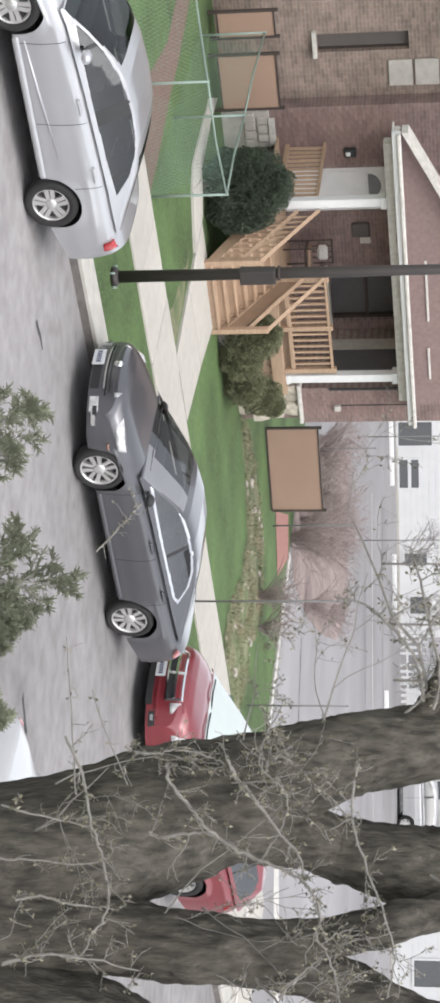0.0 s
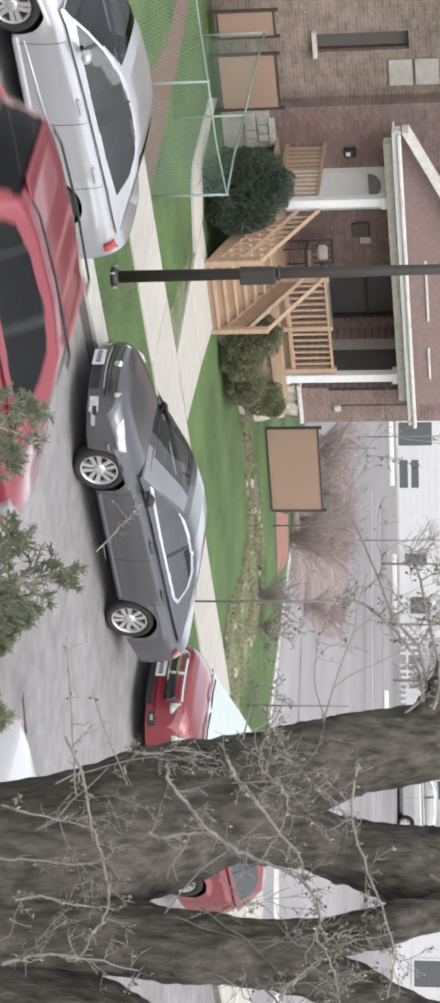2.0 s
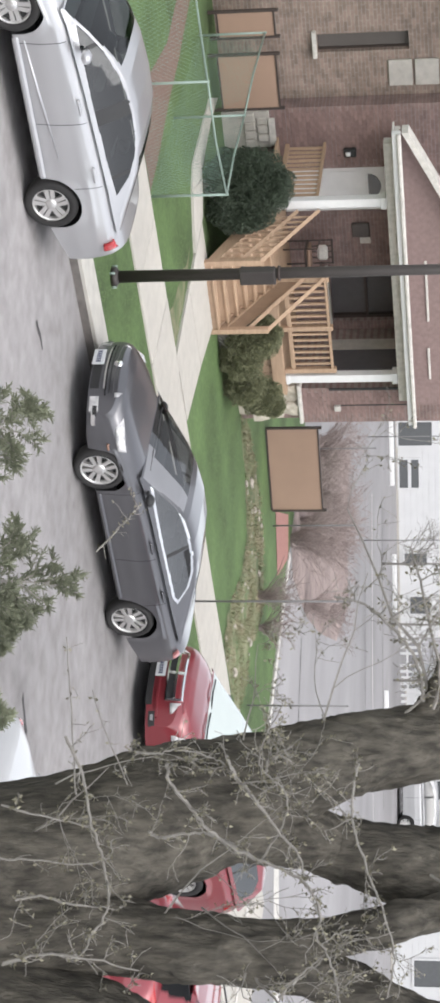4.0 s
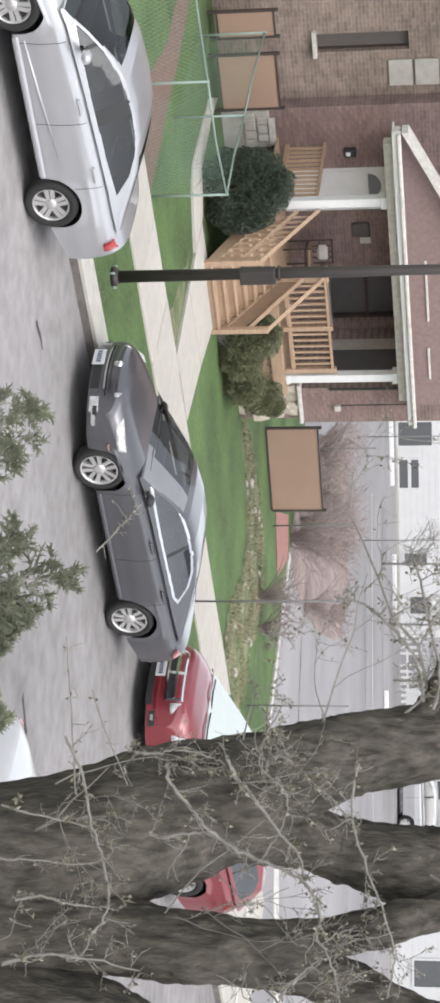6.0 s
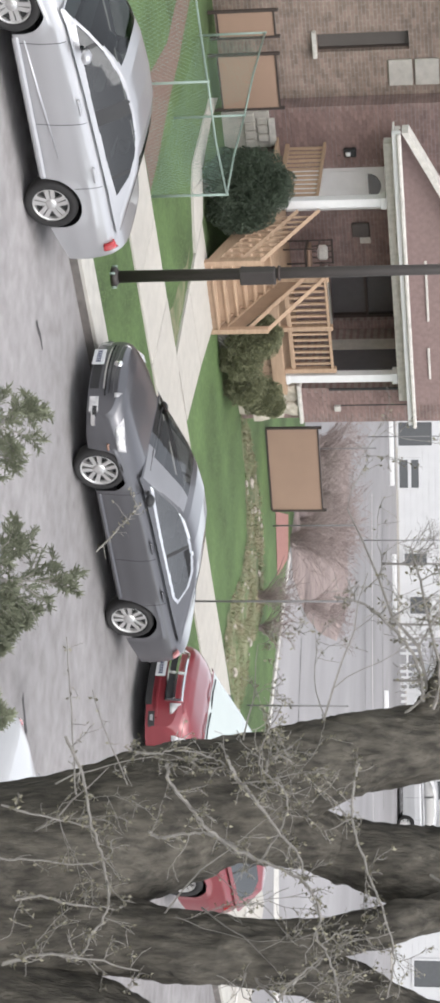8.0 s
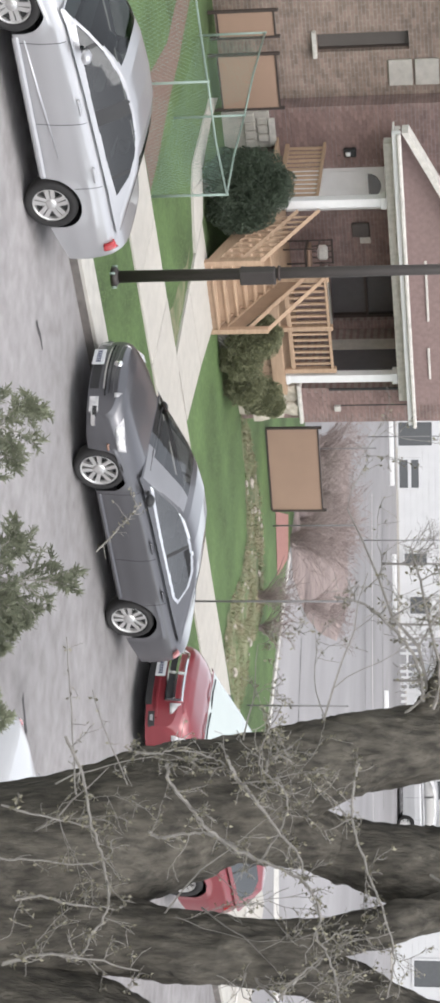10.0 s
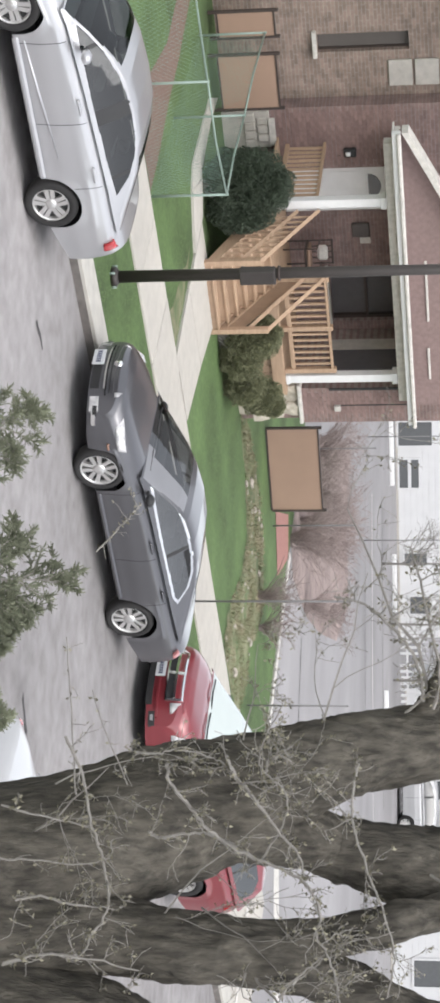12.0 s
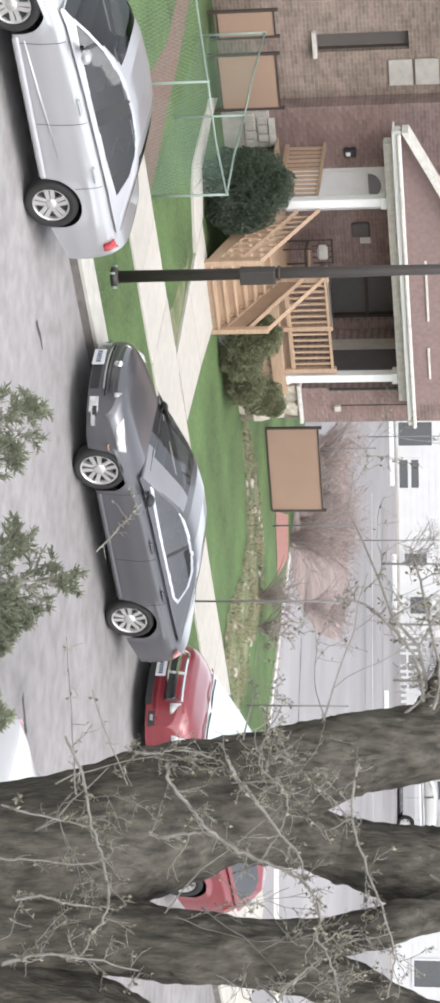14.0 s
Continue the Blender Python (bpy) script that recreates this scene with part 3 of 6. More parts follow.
    for y0, y1 in ((-0.62, 0.05), (0.0, 0.62)):
        v, f = tube_data([(1.27, y0, 0.925), (1.22, (y0 + y1) / 2, 0.93), (1.26, y1, 0.925)], [0.012] * 3, 5)
        raw("wiper", v, f, M["plastic"], root, "", True)
    return root


def lamp(root, s, sw, hw, xa, xb, sd, za, zb, material, name, end=1):
    """A lamp unit that wraps round the corner of the body, a little proud of it."""
    vs, fs = [], []
    n = 10
    for i in range(n + 1):
        t = i / n
        x = xa + (xb - xa) * t
        y = (hw(x) + 0.004) * (0.62 + 0.385 * min(1, t * 1.6) ** 0.6)
        for k in range(5):
            q = k / 4
            z = (za + 0.03 * t) + (zb + 0.05 * t - za - 0.03 * t) * q * (1 - 0.35 * abs(t - 0.4))
            vs.append((sw(x, y) + end * (-0.014 + 0.05 * q * q), sd * (y - 0.03 * q * q), z))
    for i in range(n):
        for k in range(4):
            fs.append((i * 5 + k, i * 5 + k + 1, (i + 1) * 5 + k + 1, (i + 1) * 5 + k))
    ob = raw(name, vs, fs, material, root, "", True)
    md = ob.modifiers.new("thickness", "SOLIDIFY")
    md.thickness = 0.05
    md.offset = 0.0
    return ob


def sedan_silver():
    s = dict(L=4.50, W=1.80, H=1.45, glass=M["pane_clear"], shield_mat=M["pane_clear"], wb=2.60, fo=0.92, R=0.322, rim=0.215, spokes=5, paint=M["paint_silver"], belt=0.97, roofw=1.16, sill=0.26,
             top=[(0, 0.55), (0.07, 0.64), (0.3, 0.73), (0.8, 0.83), (1.2, 0.91), (2.1, 0.98), (3.4, 1.05), (4.0, 1.06), (4.36, 1.04), (4.45, 0.95), (4.50, 0.78)],
             roof=[(1.02, 0.88), (1.4, 1.11), (1.8, 1.32), (2.1, 1.41), (2.5, 1.45), (2.9, 1.445), (3.3, 1.36), (3.7, 1.20), (4.05, 1.06)],
             doors=(1.40, 2.44, 3.30), dlo=[(1.22, 0.965), (1.66, 1.19), (2.0, 1.31), (2.36, 1.375), (2.75, 1.385), (3.04, 1.35), (3.30, 1.25), (3.47, 1.10), (3.0, 1.06), (2.16, 1.01)],
             shield=(1.05, 1.92), rear=(3.12, 3.98), pillars=(2.42, 3.22, 1.56), pillar_w=0.10, mirror=(1.54, 1.07), handles=((2.12, 0.86), (3.02, 0.89)), crease=0.80,
             seats=(2.05, 2.95), tail_in=0.15, fan=0.17)
    root, sw, hw = car("car", s, (10.06, 20.52, 0), 0, "silver saloon parked at the kerb beside the verge")
    for sd in (-1, 1):
        lamp(root, s, sw, hw, 0.06, 0.6, sd, 0.58, 0.68, M["lamp_clear"], "headlight")
        lamp(root, s, sw, hw, 4.44, 4.18, sd, 0.82, 0.97, M["lamp_red"], "tail_light", -1)
        boxed("side_sill", (1.30, sd * 0.855, 0.25), (3.16, sd * 0.905, 0.33), M["paint_silver"], root, 0.025)
        # pressed line that rises along the doors
        v, f = tube_data([(1.36, sd * 0.868, 0.38), (2.0, sd * 0.874, 0.43), (2.9, sd * 0.880, 0.52)], [0.012, 0.016, 0.008], 8)
        raw("door_crease", v, f, M["paint_silver"], root, "", True)
    boxed("grille", (-0.01, -0.4, 0.40), (0.06, 0.4, 0.52), M["plastic"], root, 0.02)
    return root


def wagon_red():
    s = dict(L=4.89, W=1.86, H=1.66, wb=2.89, fo=0.93, R=0.35, rim=0.22, spokes=5, paint=M["paint_red"], belt=1.1, roofw=1.30, sill=0.22,
             top=[(0, 0.70), (0.05, 0.80), (0.2, 0.875), (0.6, 0.955), (1.1, 1.02), (2.0, 1.09), (4.0, 1.16), (4.7, 1.16), (4.86, 1.0), (4.89, 0.85)],
             roof=[(0.86, 1.00), (1.3, 1.21), (1.7, 1.39), (2.1, 1.54), (2.6, 1.64), (3.2, 1.66), (3.8, 1.65), (4.3, 1.58), (4.7, 1.22)],
             doors=(1.5, 2.6, 3.6), dlo=[(1.45, 1.12), (1.9, 1.34), (2.3, 1.48), (3.2, 1.55), (4.0, 1.52), (4.3, 1.40), (4.35, 1.2), (2.5, 1.13)],
             shield=(0.90, 2.3), rear=(4.25, 4.66), pillars=(2.6, 3.6), mirror=(1.55, 1.2), handles=((2.25, 0.95), (3.25, 0.98)), bow=0.34, nose_in=0.12,
             # red car's windscreen: sky reflection painted as a pale colour
             shield_mat=M["sunshade"], mirror_paint=M["plastic"], folded=True)
    root, sw, hw = car("car", s, (22.26, 20.18, 0), 0, "red crossover with a chrome cross grille parked behind the grey saloon")
    nose_strip("grille", s, sw, -0.45, 0.45, 0.53, 0.76, M["plastic"], root, 0.012, 0.06)
    for z in (0.515, 0.76):
        nose_strip("grille_surround", s, sw, -0.47, 0.47, z, z + 0.025, M["chrome"], root, 0.030, 0.05)
    for sd in (-1, 1):
        nose_strip("grille_surround", s, sw, sd * 0.44, sd * 0.475, 0.542, 0.758, M["chrome"], root, 0.030, 0.05)
    nose_strip("grille_cross", s, sw, -0.437, 0.437, 0.635, 0.672, M["chrome"], root, 0.034, 0.05)
    nose_strip("grille_cross", s, sw, -0.028, 0.028, 0.542, 0.758, M["chrome"], root, 0.040, 0.05)
    nose_strip("hood_lip", s, sw, -0.62, 0.62, 0.792, 0.815, M["paint_red"], root, 0.012, 0.05)
    nose_strip("air_intake", s, sw, -0.52, 0.50, 0.235, 0.33, M["plastic"], root, 0.008, 0.05)
    nose_strip("bumper_lip", s, sw, -0.70, 0.70, 0.385, 0.42, M["paint_red"], root, 0.022, 0.05)
    plate(root, (-0.03, 0.08, 0.335), w=0.30, h=0.15)
    for sd in (-1, 1):
        lamp(root, s, sw, hw, 0.0, 0.52, sd, 0.60, 0.79, M["lamp_bright"], "headlight")
        fl = nose_strip("fog_lamp", s, sw, sd * 0.62, sd * 0.80, 0.29, 0.385, M["plastic"], root, 0.014, 0.05)
        nose_strip("lamp_glass", s, sw, sd * 0.67, sd * 0.74, 0.315, 0.36, M["lamp_clear"], fl, 0.022, 0.03)
        lamp(root, s, sw, hw, 4.84, 4.5, sd, 0.9, 1.05, M["lamp_red"], "tail_light", -1)
    for y0, y1 in ((-0.66, 0.0), (0.04, 0.66)):
        v, f = tube_data([(0.90, y0, 1.04), (0.80, (y0 + y1) / 2, 1.05), (0.86, y1, 1.05)], [0.012] * 3, 5)
        raw("wiper", v, f, M["plastic"], root, "", True)
    return root


def suv_red():
    s = dict(L=4.44, W=1.83, H=1.70, glass=M["pane_dark"], shield_mat=M["pane_tint"], wb=2.69, fo=0.87, R=0.352, rim=0.215, spokes=5, paint=M["paint_wine"], belt=1.12, roofw=1.26, sill=0.26,
             top=[(0, 0.74), (0.05, 0.88), (0.25, 0.98), (0.7, 1.06), (1.2, 1.12), (2.0, 1.18), (3.6, 1.22), (4.05, 1.22), (4.24, 1.19), (4.34, 1.12), (4.40, 1.0), (4.44, 0.80)],
             roof=[(0.95, 1.08), (1.4, 1.36), (1.8, 1.56), (2.1, 1.65), (2.7, 1.70), (3.4, 1.68), (3.75, 1.64), (3.93, 1.59), (4.20, 1.20)],
             doors=(1.55, 2.6, 3.5), dlo=[(1.50, 1.18), (1.92, 1.42), (2.25, 1.545), (2.7, 1.595), (3.3, 1.575), (3.70, 1.51), (3.82, 1.42), (3.74, 1.28), (3.4, 1.245), (2.6, 1.225)],
             shield=(1.0, 2.0), rear=(3.91, 4.20), pillars=(2.6, 3.4), mirror=(1.62, 1.22), handles=((2.25, 1.0), (3.2, 1.03)), tail_bow=0.24, tail_in=0.10, glassw=0.98, seats=(2.3, 3.2), crease=0.95, cab_bow=0.24)
    root, sw, hw = car("moving_car", s, (0, 0, 0), 0, "dark red sport utility vehicle with roof rails driving along the street")
    for sd in (-1, 1):
        lamp(root, s, sw, hw, 0.05, 0.5, sd, 0.76, 0.92, M["lamp_clear"], "headlight")
        lamp(root, s, sw, hw, 4.34, 4.10, sd, 0.98, 1.17, M["lamp_red"], "tail_light", -1)
        v, f = tube_data([(1.95, sd * 0.56, 1.66), (2.1, sd * 0.57, 1.71), (3.0, sd * 0.57, 1.725), (3.65, sd * 0.56, 1.695), (3.80, sd * 0.555, 1.65)], [0.013] * 5, 6)
        raw("roof_rail", v, f, M["plastic"], root, "black roof rail", True)
    for k in range(4):
        boxed("roof_rib", (2.15 + k * 0.42, -0.50, 1.66), (2.172 + k * 0.42, 0.50, 1.703 - 0.012 * k * (k > 2)), M["lamp_tail"], root, 0.006)
    # bumper bowed like the tail
    for nm, za, zb, p0, m_ in (("rear_bumper", 0.42, 0.62, 0.07, M["paint_wine"]), ("bumper_skirt", 0.27, 0.418, 0.05, M["plastic"])):
        vs, fs = [], []
        n = 14
        for i in range(n + 1):
            y = -0.86 + 1.72 * i / n
            x = 4.44 - 0.24 * (abs(y) / 0.915) ** 2.4 + p0 * (1 - 0.5 * (abs(y) / 0.86) ** 4)
            vs += [(x - 0.28, y, za), (x - 0.02, y, za), (x, y, (za + zb) / 2), (x - 0.02, y, zb), (x - 0.28, y, zb)]
        for i in range(n):
            for k in range(5):
                fs.append((i * 5 + k, i * 5 + (k + 1) % 5, (i + 1) * 5 + (k + 1) % 5, (i + 1) * 5 + k))
        fs += [tuple(range(5)), tuple(range(n * 5, n * 5 + 5))[::-1]]
        raw(nm, vs, fs, m_, root)
    boxed("spoiler", (3.70, -0.47, 1.60), (3.97, 0.47, 1.635), M["paint_wine"], root, 0.012)
    boxed("wiper", (4.16, -0.30, 1.245), (4.19, 0.10, 1.265), M["plastic"], root, 0.004)
    p = boxed("number_plate", (4.42, -0.16, 0.72), (4.455, 0.16, 0.87), M["plate"], root, 0.004)
    for k in range(5):
        boxed("bar", (4.456, -0.12 + k * 0.05, 0.76), (4.46, -0.09 + k * 0.05, 0.83), M["ink"], p)
    return root


def car_white_near():
    s = dict(L=4.6, W=1.80, H=1.46, wb=2.65, fo=0.92, R=0.32, rim=0.20, spokes=5, paint=M["paint_white"], belt=0.97, roofw=1.18, sill=0.22,
             top=[(0, 0.60), (0.07, 0.70), (0.3, 0.78), (1.2, 0.94), (2.0, 0.99), (3.4, 1.05), (4.0, 1.07), (4.5, 1.06), (4.56, 0.98), (4.6, 0.8)],
             roof=[(0.95, 0.92), (1.4, 1.15), (1.85, 1.36), (2.1, 1.43), (2.5, 1.45), (2.8, 1.40), (3.1, 1.27), (3.5, 1.08)],
             doors=(1.42, 2.50, 3.40), dlo=[(1.30, 1.0), (1.72, 1.20), (2.15, 1.33), (2.5, 1.35), (2.75, 1.32), (3.0, 1.22), (3.15, 1.08), (2.8, 1.045), (2.0, 1.01)],
             shield=(0.98, 1.95), rear=(2.85, 3.44), pillars=(2.40,), mirror=(1.52, 1.05), handles=((2.15, 0.86), (3.1, 0.89)))
    root, sw, hw = car("car", s, (19.06, 11.97, 0), 180, "white saloon parked at the near kerb behind twigs")
    for sd in (-1, 1):
        lamp(root, s, sw, hw, 0.06, 0.6, sd, 0.66, 0.78, M["lamp_clear"], "headlight")
        lamp(root, s, sw, hw, 4.56, 4.26, sd, 0.82, 0.98, M["lamp_red"], "tail_light", -1)
    return root


sedan_silver()
sedan_grey()
wagon_red()
SUV = suv_red()
car_white_near()

# ---------------------------------------------------------------- ground
def sheet(name, poly, z, material, label, thick=0.0, category="ground"):
    """A flat polygon in x, y at height z, pushed down by thick."""
    n = len(poly)
    bm = bmesh.new()
    a = [bm.verts.new((x, y, z)) for x, y in poly]
    bm.faces.new(a)
    if thick:
        b = [bm.verts.new((x, y, z - thick)) for x, y in poly]
        bm.faces.new(b[::-1])
        for i in range(n):
            bm.faces.new((a[i], b[i], b[(i + 1) % n], a[(i + 1) % n]))
    ob = part(name, bm, material)
    return tagged(ob, label, category, kind="structure")


def rect(x0, y0, x1, y1):
    return [(x0, y0), (x1, y0), (x1, y1), (x0, y1)]


KERB = 21.08
sheet("ground", rect(-900, -900, 1500, 1500), -0.06, M["lot"], "pale worn pavement reaching to the horizon")
sheet("road", rect(-60, 10.8, 200, KERB), 0.0, M["asphalt"], "grey worn asphalt street", 0.05)
sheet("lawn", [(-30, 21.7), (33.2, 21.7), (33.35, 31.3), (33.5, 45), (-30, 45)], 0.12, M["grass"], "spring green lawn", 0.16)
sheet("verge", rect(-60, 4.0, 200, 10.6), 0.10, M["grass_dry"], "thin grass on the near side", 0.16)


def kerbs():
    for x0, x1, y0, y1, tag in ((-30, 33.4, KERB, 21.66, "far"), (-60, 200, 10.6, 10.8, "near")):
        root = thing("kerb", (0, 0, 0), 0, "pale concrete kerb with a dark face", "kerb", kind="structure")
        x = x0
        while x < x1:
            e = min(x + 3.0, x1)
            bm = bmesh.new()
            box(bm, (x + 0.004, y0 + 0.012, -0.05), (e - 0.004, y1, 0.16), 0.012)
            part("kerb_stone", bm, M["kerb"], root)
            x = e
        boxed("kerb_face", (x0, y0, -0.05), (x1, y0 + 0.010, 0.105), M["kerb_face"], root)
    root = thing("edging", (0, 0, 0), 0, "white concrete edge between lawn and side street", "kerb", kind="structure")
    for k in range(8):
        boxed("edge_stone", (33.2, 21.9 + k * 1.5, -0.05), (33.42, 23.39 + k * 1.5, 0.17), M["white_old"], root, 0.01)


kerbs()


def pavement():
    root = thing("pavement", (0, 0, 0), 0, "pale concrete pavement of square slabs", "pavement", kind="structure")
    bm = bmesh.new()
    box(bm, (0, 0, 0), (1.49, 1.65, 0.10), 0.012)
    first = part("slab", bm, M["concrete"], root)
    first.location = (6.0, 23.93, 0.06)
    for k in range(1, 18):
        o = new("slab", first.data)
        o.parent = root
        o.location = (6.0 + 1.5 * k, 23.93, 0.06 + 0.004 * math.sin(k * 2.3))
        o.rotation_euler = (0.002 * math.sin(k), 0.003 * math.cos(k * 1.7), 0)
    path = thing("front_path", (0, 0, 0), 0, "pale concrete path to the porch steps", "path", kind="structure")
    quads = [[(20.66, 25.60), (22.05, 25.60), (22.3, 27.3), (20.62, 27.3)], [(20.62, 27.31), (22.3, 27.31), (22.7, 29.15), (20.6, 29.15)],
             [(20.58, 28.2), (20.59, 29.3), (20.1, 29.75), (19.7, 28.75)]]
    for q in quads:
        side_slab(q, 0.165, path)
    old = thing("side_path", (0, 0, 0), 0, "old cracked concrete side path behind the fence", "path", kind="structure")
    pts = [(19.7, 28.75, 20.1, 29.75), (19.42, 29.15, 20.0, 30.3), (19.5, 30.4, 19.95, 31.3), (19.6, 31.5, 20.1, 32.3)]
    for a, b in zip(pts, pts[1:]):
        side_slab([(a[0], a[1]), (a[2], a[3]), (b[2], b[3]), (b[0], b[1])], 0.15, old)


def side_slab(q, z, parent):
    cx, cy = sum(p[0] for p in q) / 4, sum(p[1] for p in q) / 4
    bm = bmesh.new()
    q = [(cx + (x - cx) * 0.992, cy + (y - cy) * 0.992) for x, y in q]
    a = [bm.verts.new((x, y, z)) for x, y in q]
    b = [bm.verts.new((x, y, z - 0.1)) for x, y in q]
    bm.faces.new(a)
    bm.faces.new(b[::-1])
    for i in range(4):
        bm.faces.new((a[i], b[i], b[(i + 1) % 4], a[(i + 1) % 4]))
    return part("slab", bm, M["concrete"], parent)


pavement()
sheet("soil_strip", [(16.2, 25.75), (17.62, 25.75), (17.62, 26.6), (17.5, 28.1), (17.5, 29.3), (17.3, 31.5), (16.6, 31.5), (16.75, 28.6), (16.3, 26.9)], 0.126, M["soil"], "bare reddish soil beside the fence")
BORDER = [(25.6, 30.5), (27.2, 30.1), (28.35, 29.35), (28.3, 28.3), (27.75, 27.1), (27.6, 25.8), (28.6, 25.72), (29.9, 26.1), (30.3, 27.2), (30.15, 28.0), (30.8, 29.3), (31.0, 30.2), (30.1, 30.9), (29.2, 31.3), (28.3, 31.3), (26.6, 31.0)]


def ragged(poly, step, amp):
    """The outline with a ragged edge."""
    out = []
    for i in range(len(poly)):
        (ax, ay), (bx, by) = poly[i - 1], poly[i]
        n = max(1, int(math.hypot(bx - ax, by - ay) / step))
        for k in range(n):
            x, y = ax + (bx - ax) * k / n, ay + (by - ay) * k / n
            w = Vector((x * 2.7, y * 2.7, 0.0))
            out.append((x + amp * noise.noise(w), max(25.7, y + amp * noise.noise(w + Vector((9, 4, 2))))))
    return out


sheet("dry_border", ragged(BORDER, 0.12, 0.28), 0.128, M["grass_dry"], "patchy dry grass and weeds at the lawn edge")
sheet("worn_patch", ragged([(19.9, 25.75), (20.55, 25.72), (20.5, 27.6), (20.3, 28.0), (20.2, 27.0)], 0.12, 0.15), 0.127, M["grass_dry"], "thin worn grass beside the front path")
sheet("shrub_bed", [(34.3, 35.6), (35.3, 35.1), (38.0, 36.4), (40.6, 38.3), (44.0, 41.2), (45.9, 44.6), (43.6, 45.9), (43.0, 48.5), (37.5, 42.8), (35.0, 39.5)], -0.05, M["gravel"], "reddish gravel and dead leaves under bare shrubs")
sheet("brick_walk", [(31.0, 32.9), (32.6, 34.5), (33.3, 33.8), (32.2, 32.1)], 0.132, M["paver"], "worn red brick strip at the lawn edge")



def seams():
    """Sealed cracks in the street."""
    rnd = random.Random(6)
    for x0, y0, dx, dy, n, w in ((17.6, 15.6, 0.12, -0.06, 5, 0.05), (14.9, 19.15, 0.16, -0.01, 4, 0.04)):
        vs, fs = [], []
        x, y = x0, y0
        for k in range(n):
            ww = w * rnd.uniform(0.5, 1.3)
            vs += [(x, y - ww, 0.004), (x, y + ww, 0.004)]
            x, y = x + dx * rnd.uniform(0.7, 1.2), y + dy + rnd.uniform(-0.07, 0.07)
        fs = [(2 * k, 2 * k + 2, 2 * k + 3, 2 * k + 1) for k in range(n - 1)]
        tagged(raw("road_crack", vs, fs, M["tar"]), "dark sealed crack in the asphalt", "crack", kind="structure")


def street_lines():
    """Long joints and a worn edge line along the side street."""
    rnd = random.Random(16)
    for (ax, ay), (bx, by), w, m_, lab in (((47.0, 52.0), (53.5, 45.2), 0.06, "tar", "dark joint along the side street"), ((37.6, 35.3), (39.2, 32.0), 0.05, "tar", "dark joint along the side street"),
                                           ((49.5, 53.4), (57.6, 45.4), 0.09, "white_old", "worn pale line along the side street"), ((52.6, 56.6), (61.0, 48.6), 0.07, "tar", "dark joint along the side street")):
        vs = []
        nx, ny = (by - ay), (ax - bx)
        d = math.hypot(nx, ny)
        for k in range(15):
            t = k / 14
            ww = w * rnd.uniform(0.5, 1.2)
            ox = rnd.uniform(-0.06, 0.06)
            for sg in (-1, 1):
                vs.append((ax + (bx - ax) * t + nx / d * (ox + sg * ww), ay + (by - ay) * t + ny / d * (ox + sg * ww), -0.054))
        tagged(raw("street_joint", vs, [(2 * k, 2 * k + 1, 2 * k + 3, 2 * k + 2) for k in range(14)], M[m_]), lab, "road joint", kind="structure")


seams()
street_lines()


def rocks():
    rnd = random.Random(9)
    spots = []
    while len(spots) < 46:
        x, y = rnd.uniform(27.4, 31.0), rnd.uniform(25.8, 31.2)
        if inside(BORDER, x, y) and noise.noise(Vector((x * 1.1, y * 1.1, 7.0))) > -0.05:
            spots.append((x, y))
    for x, y in spots:
        s = rnd.uniform(0.02, 0.055) * (2.0 if rnd.random() < 0.15 else 1)
        bm = bmesh.new()
        bmesh.ops.create_icosphere(bm, subdivisions=2, radius=s)
        o = Vector((rnd.random() * 9, rnd.random() * 9, 0))
        for v in bm.verts:
            v.co *= 1 + 0.35 * noise.noise(v.co / s * 0.9 + o)
            v.co.z *= 0.6
        r = part("rock", bm, M["rock"])
        r.location = (x, y, 0.12 + s * 0.25)
        r.rotation_euler = (0, 0, rnd.uniform(0, 6))
        tagged(r, "pale rounded edging stone in dry grass", "rock", "edging stones")


rocks()

# ---------------------------------------------------------------- house
HA = -3.43


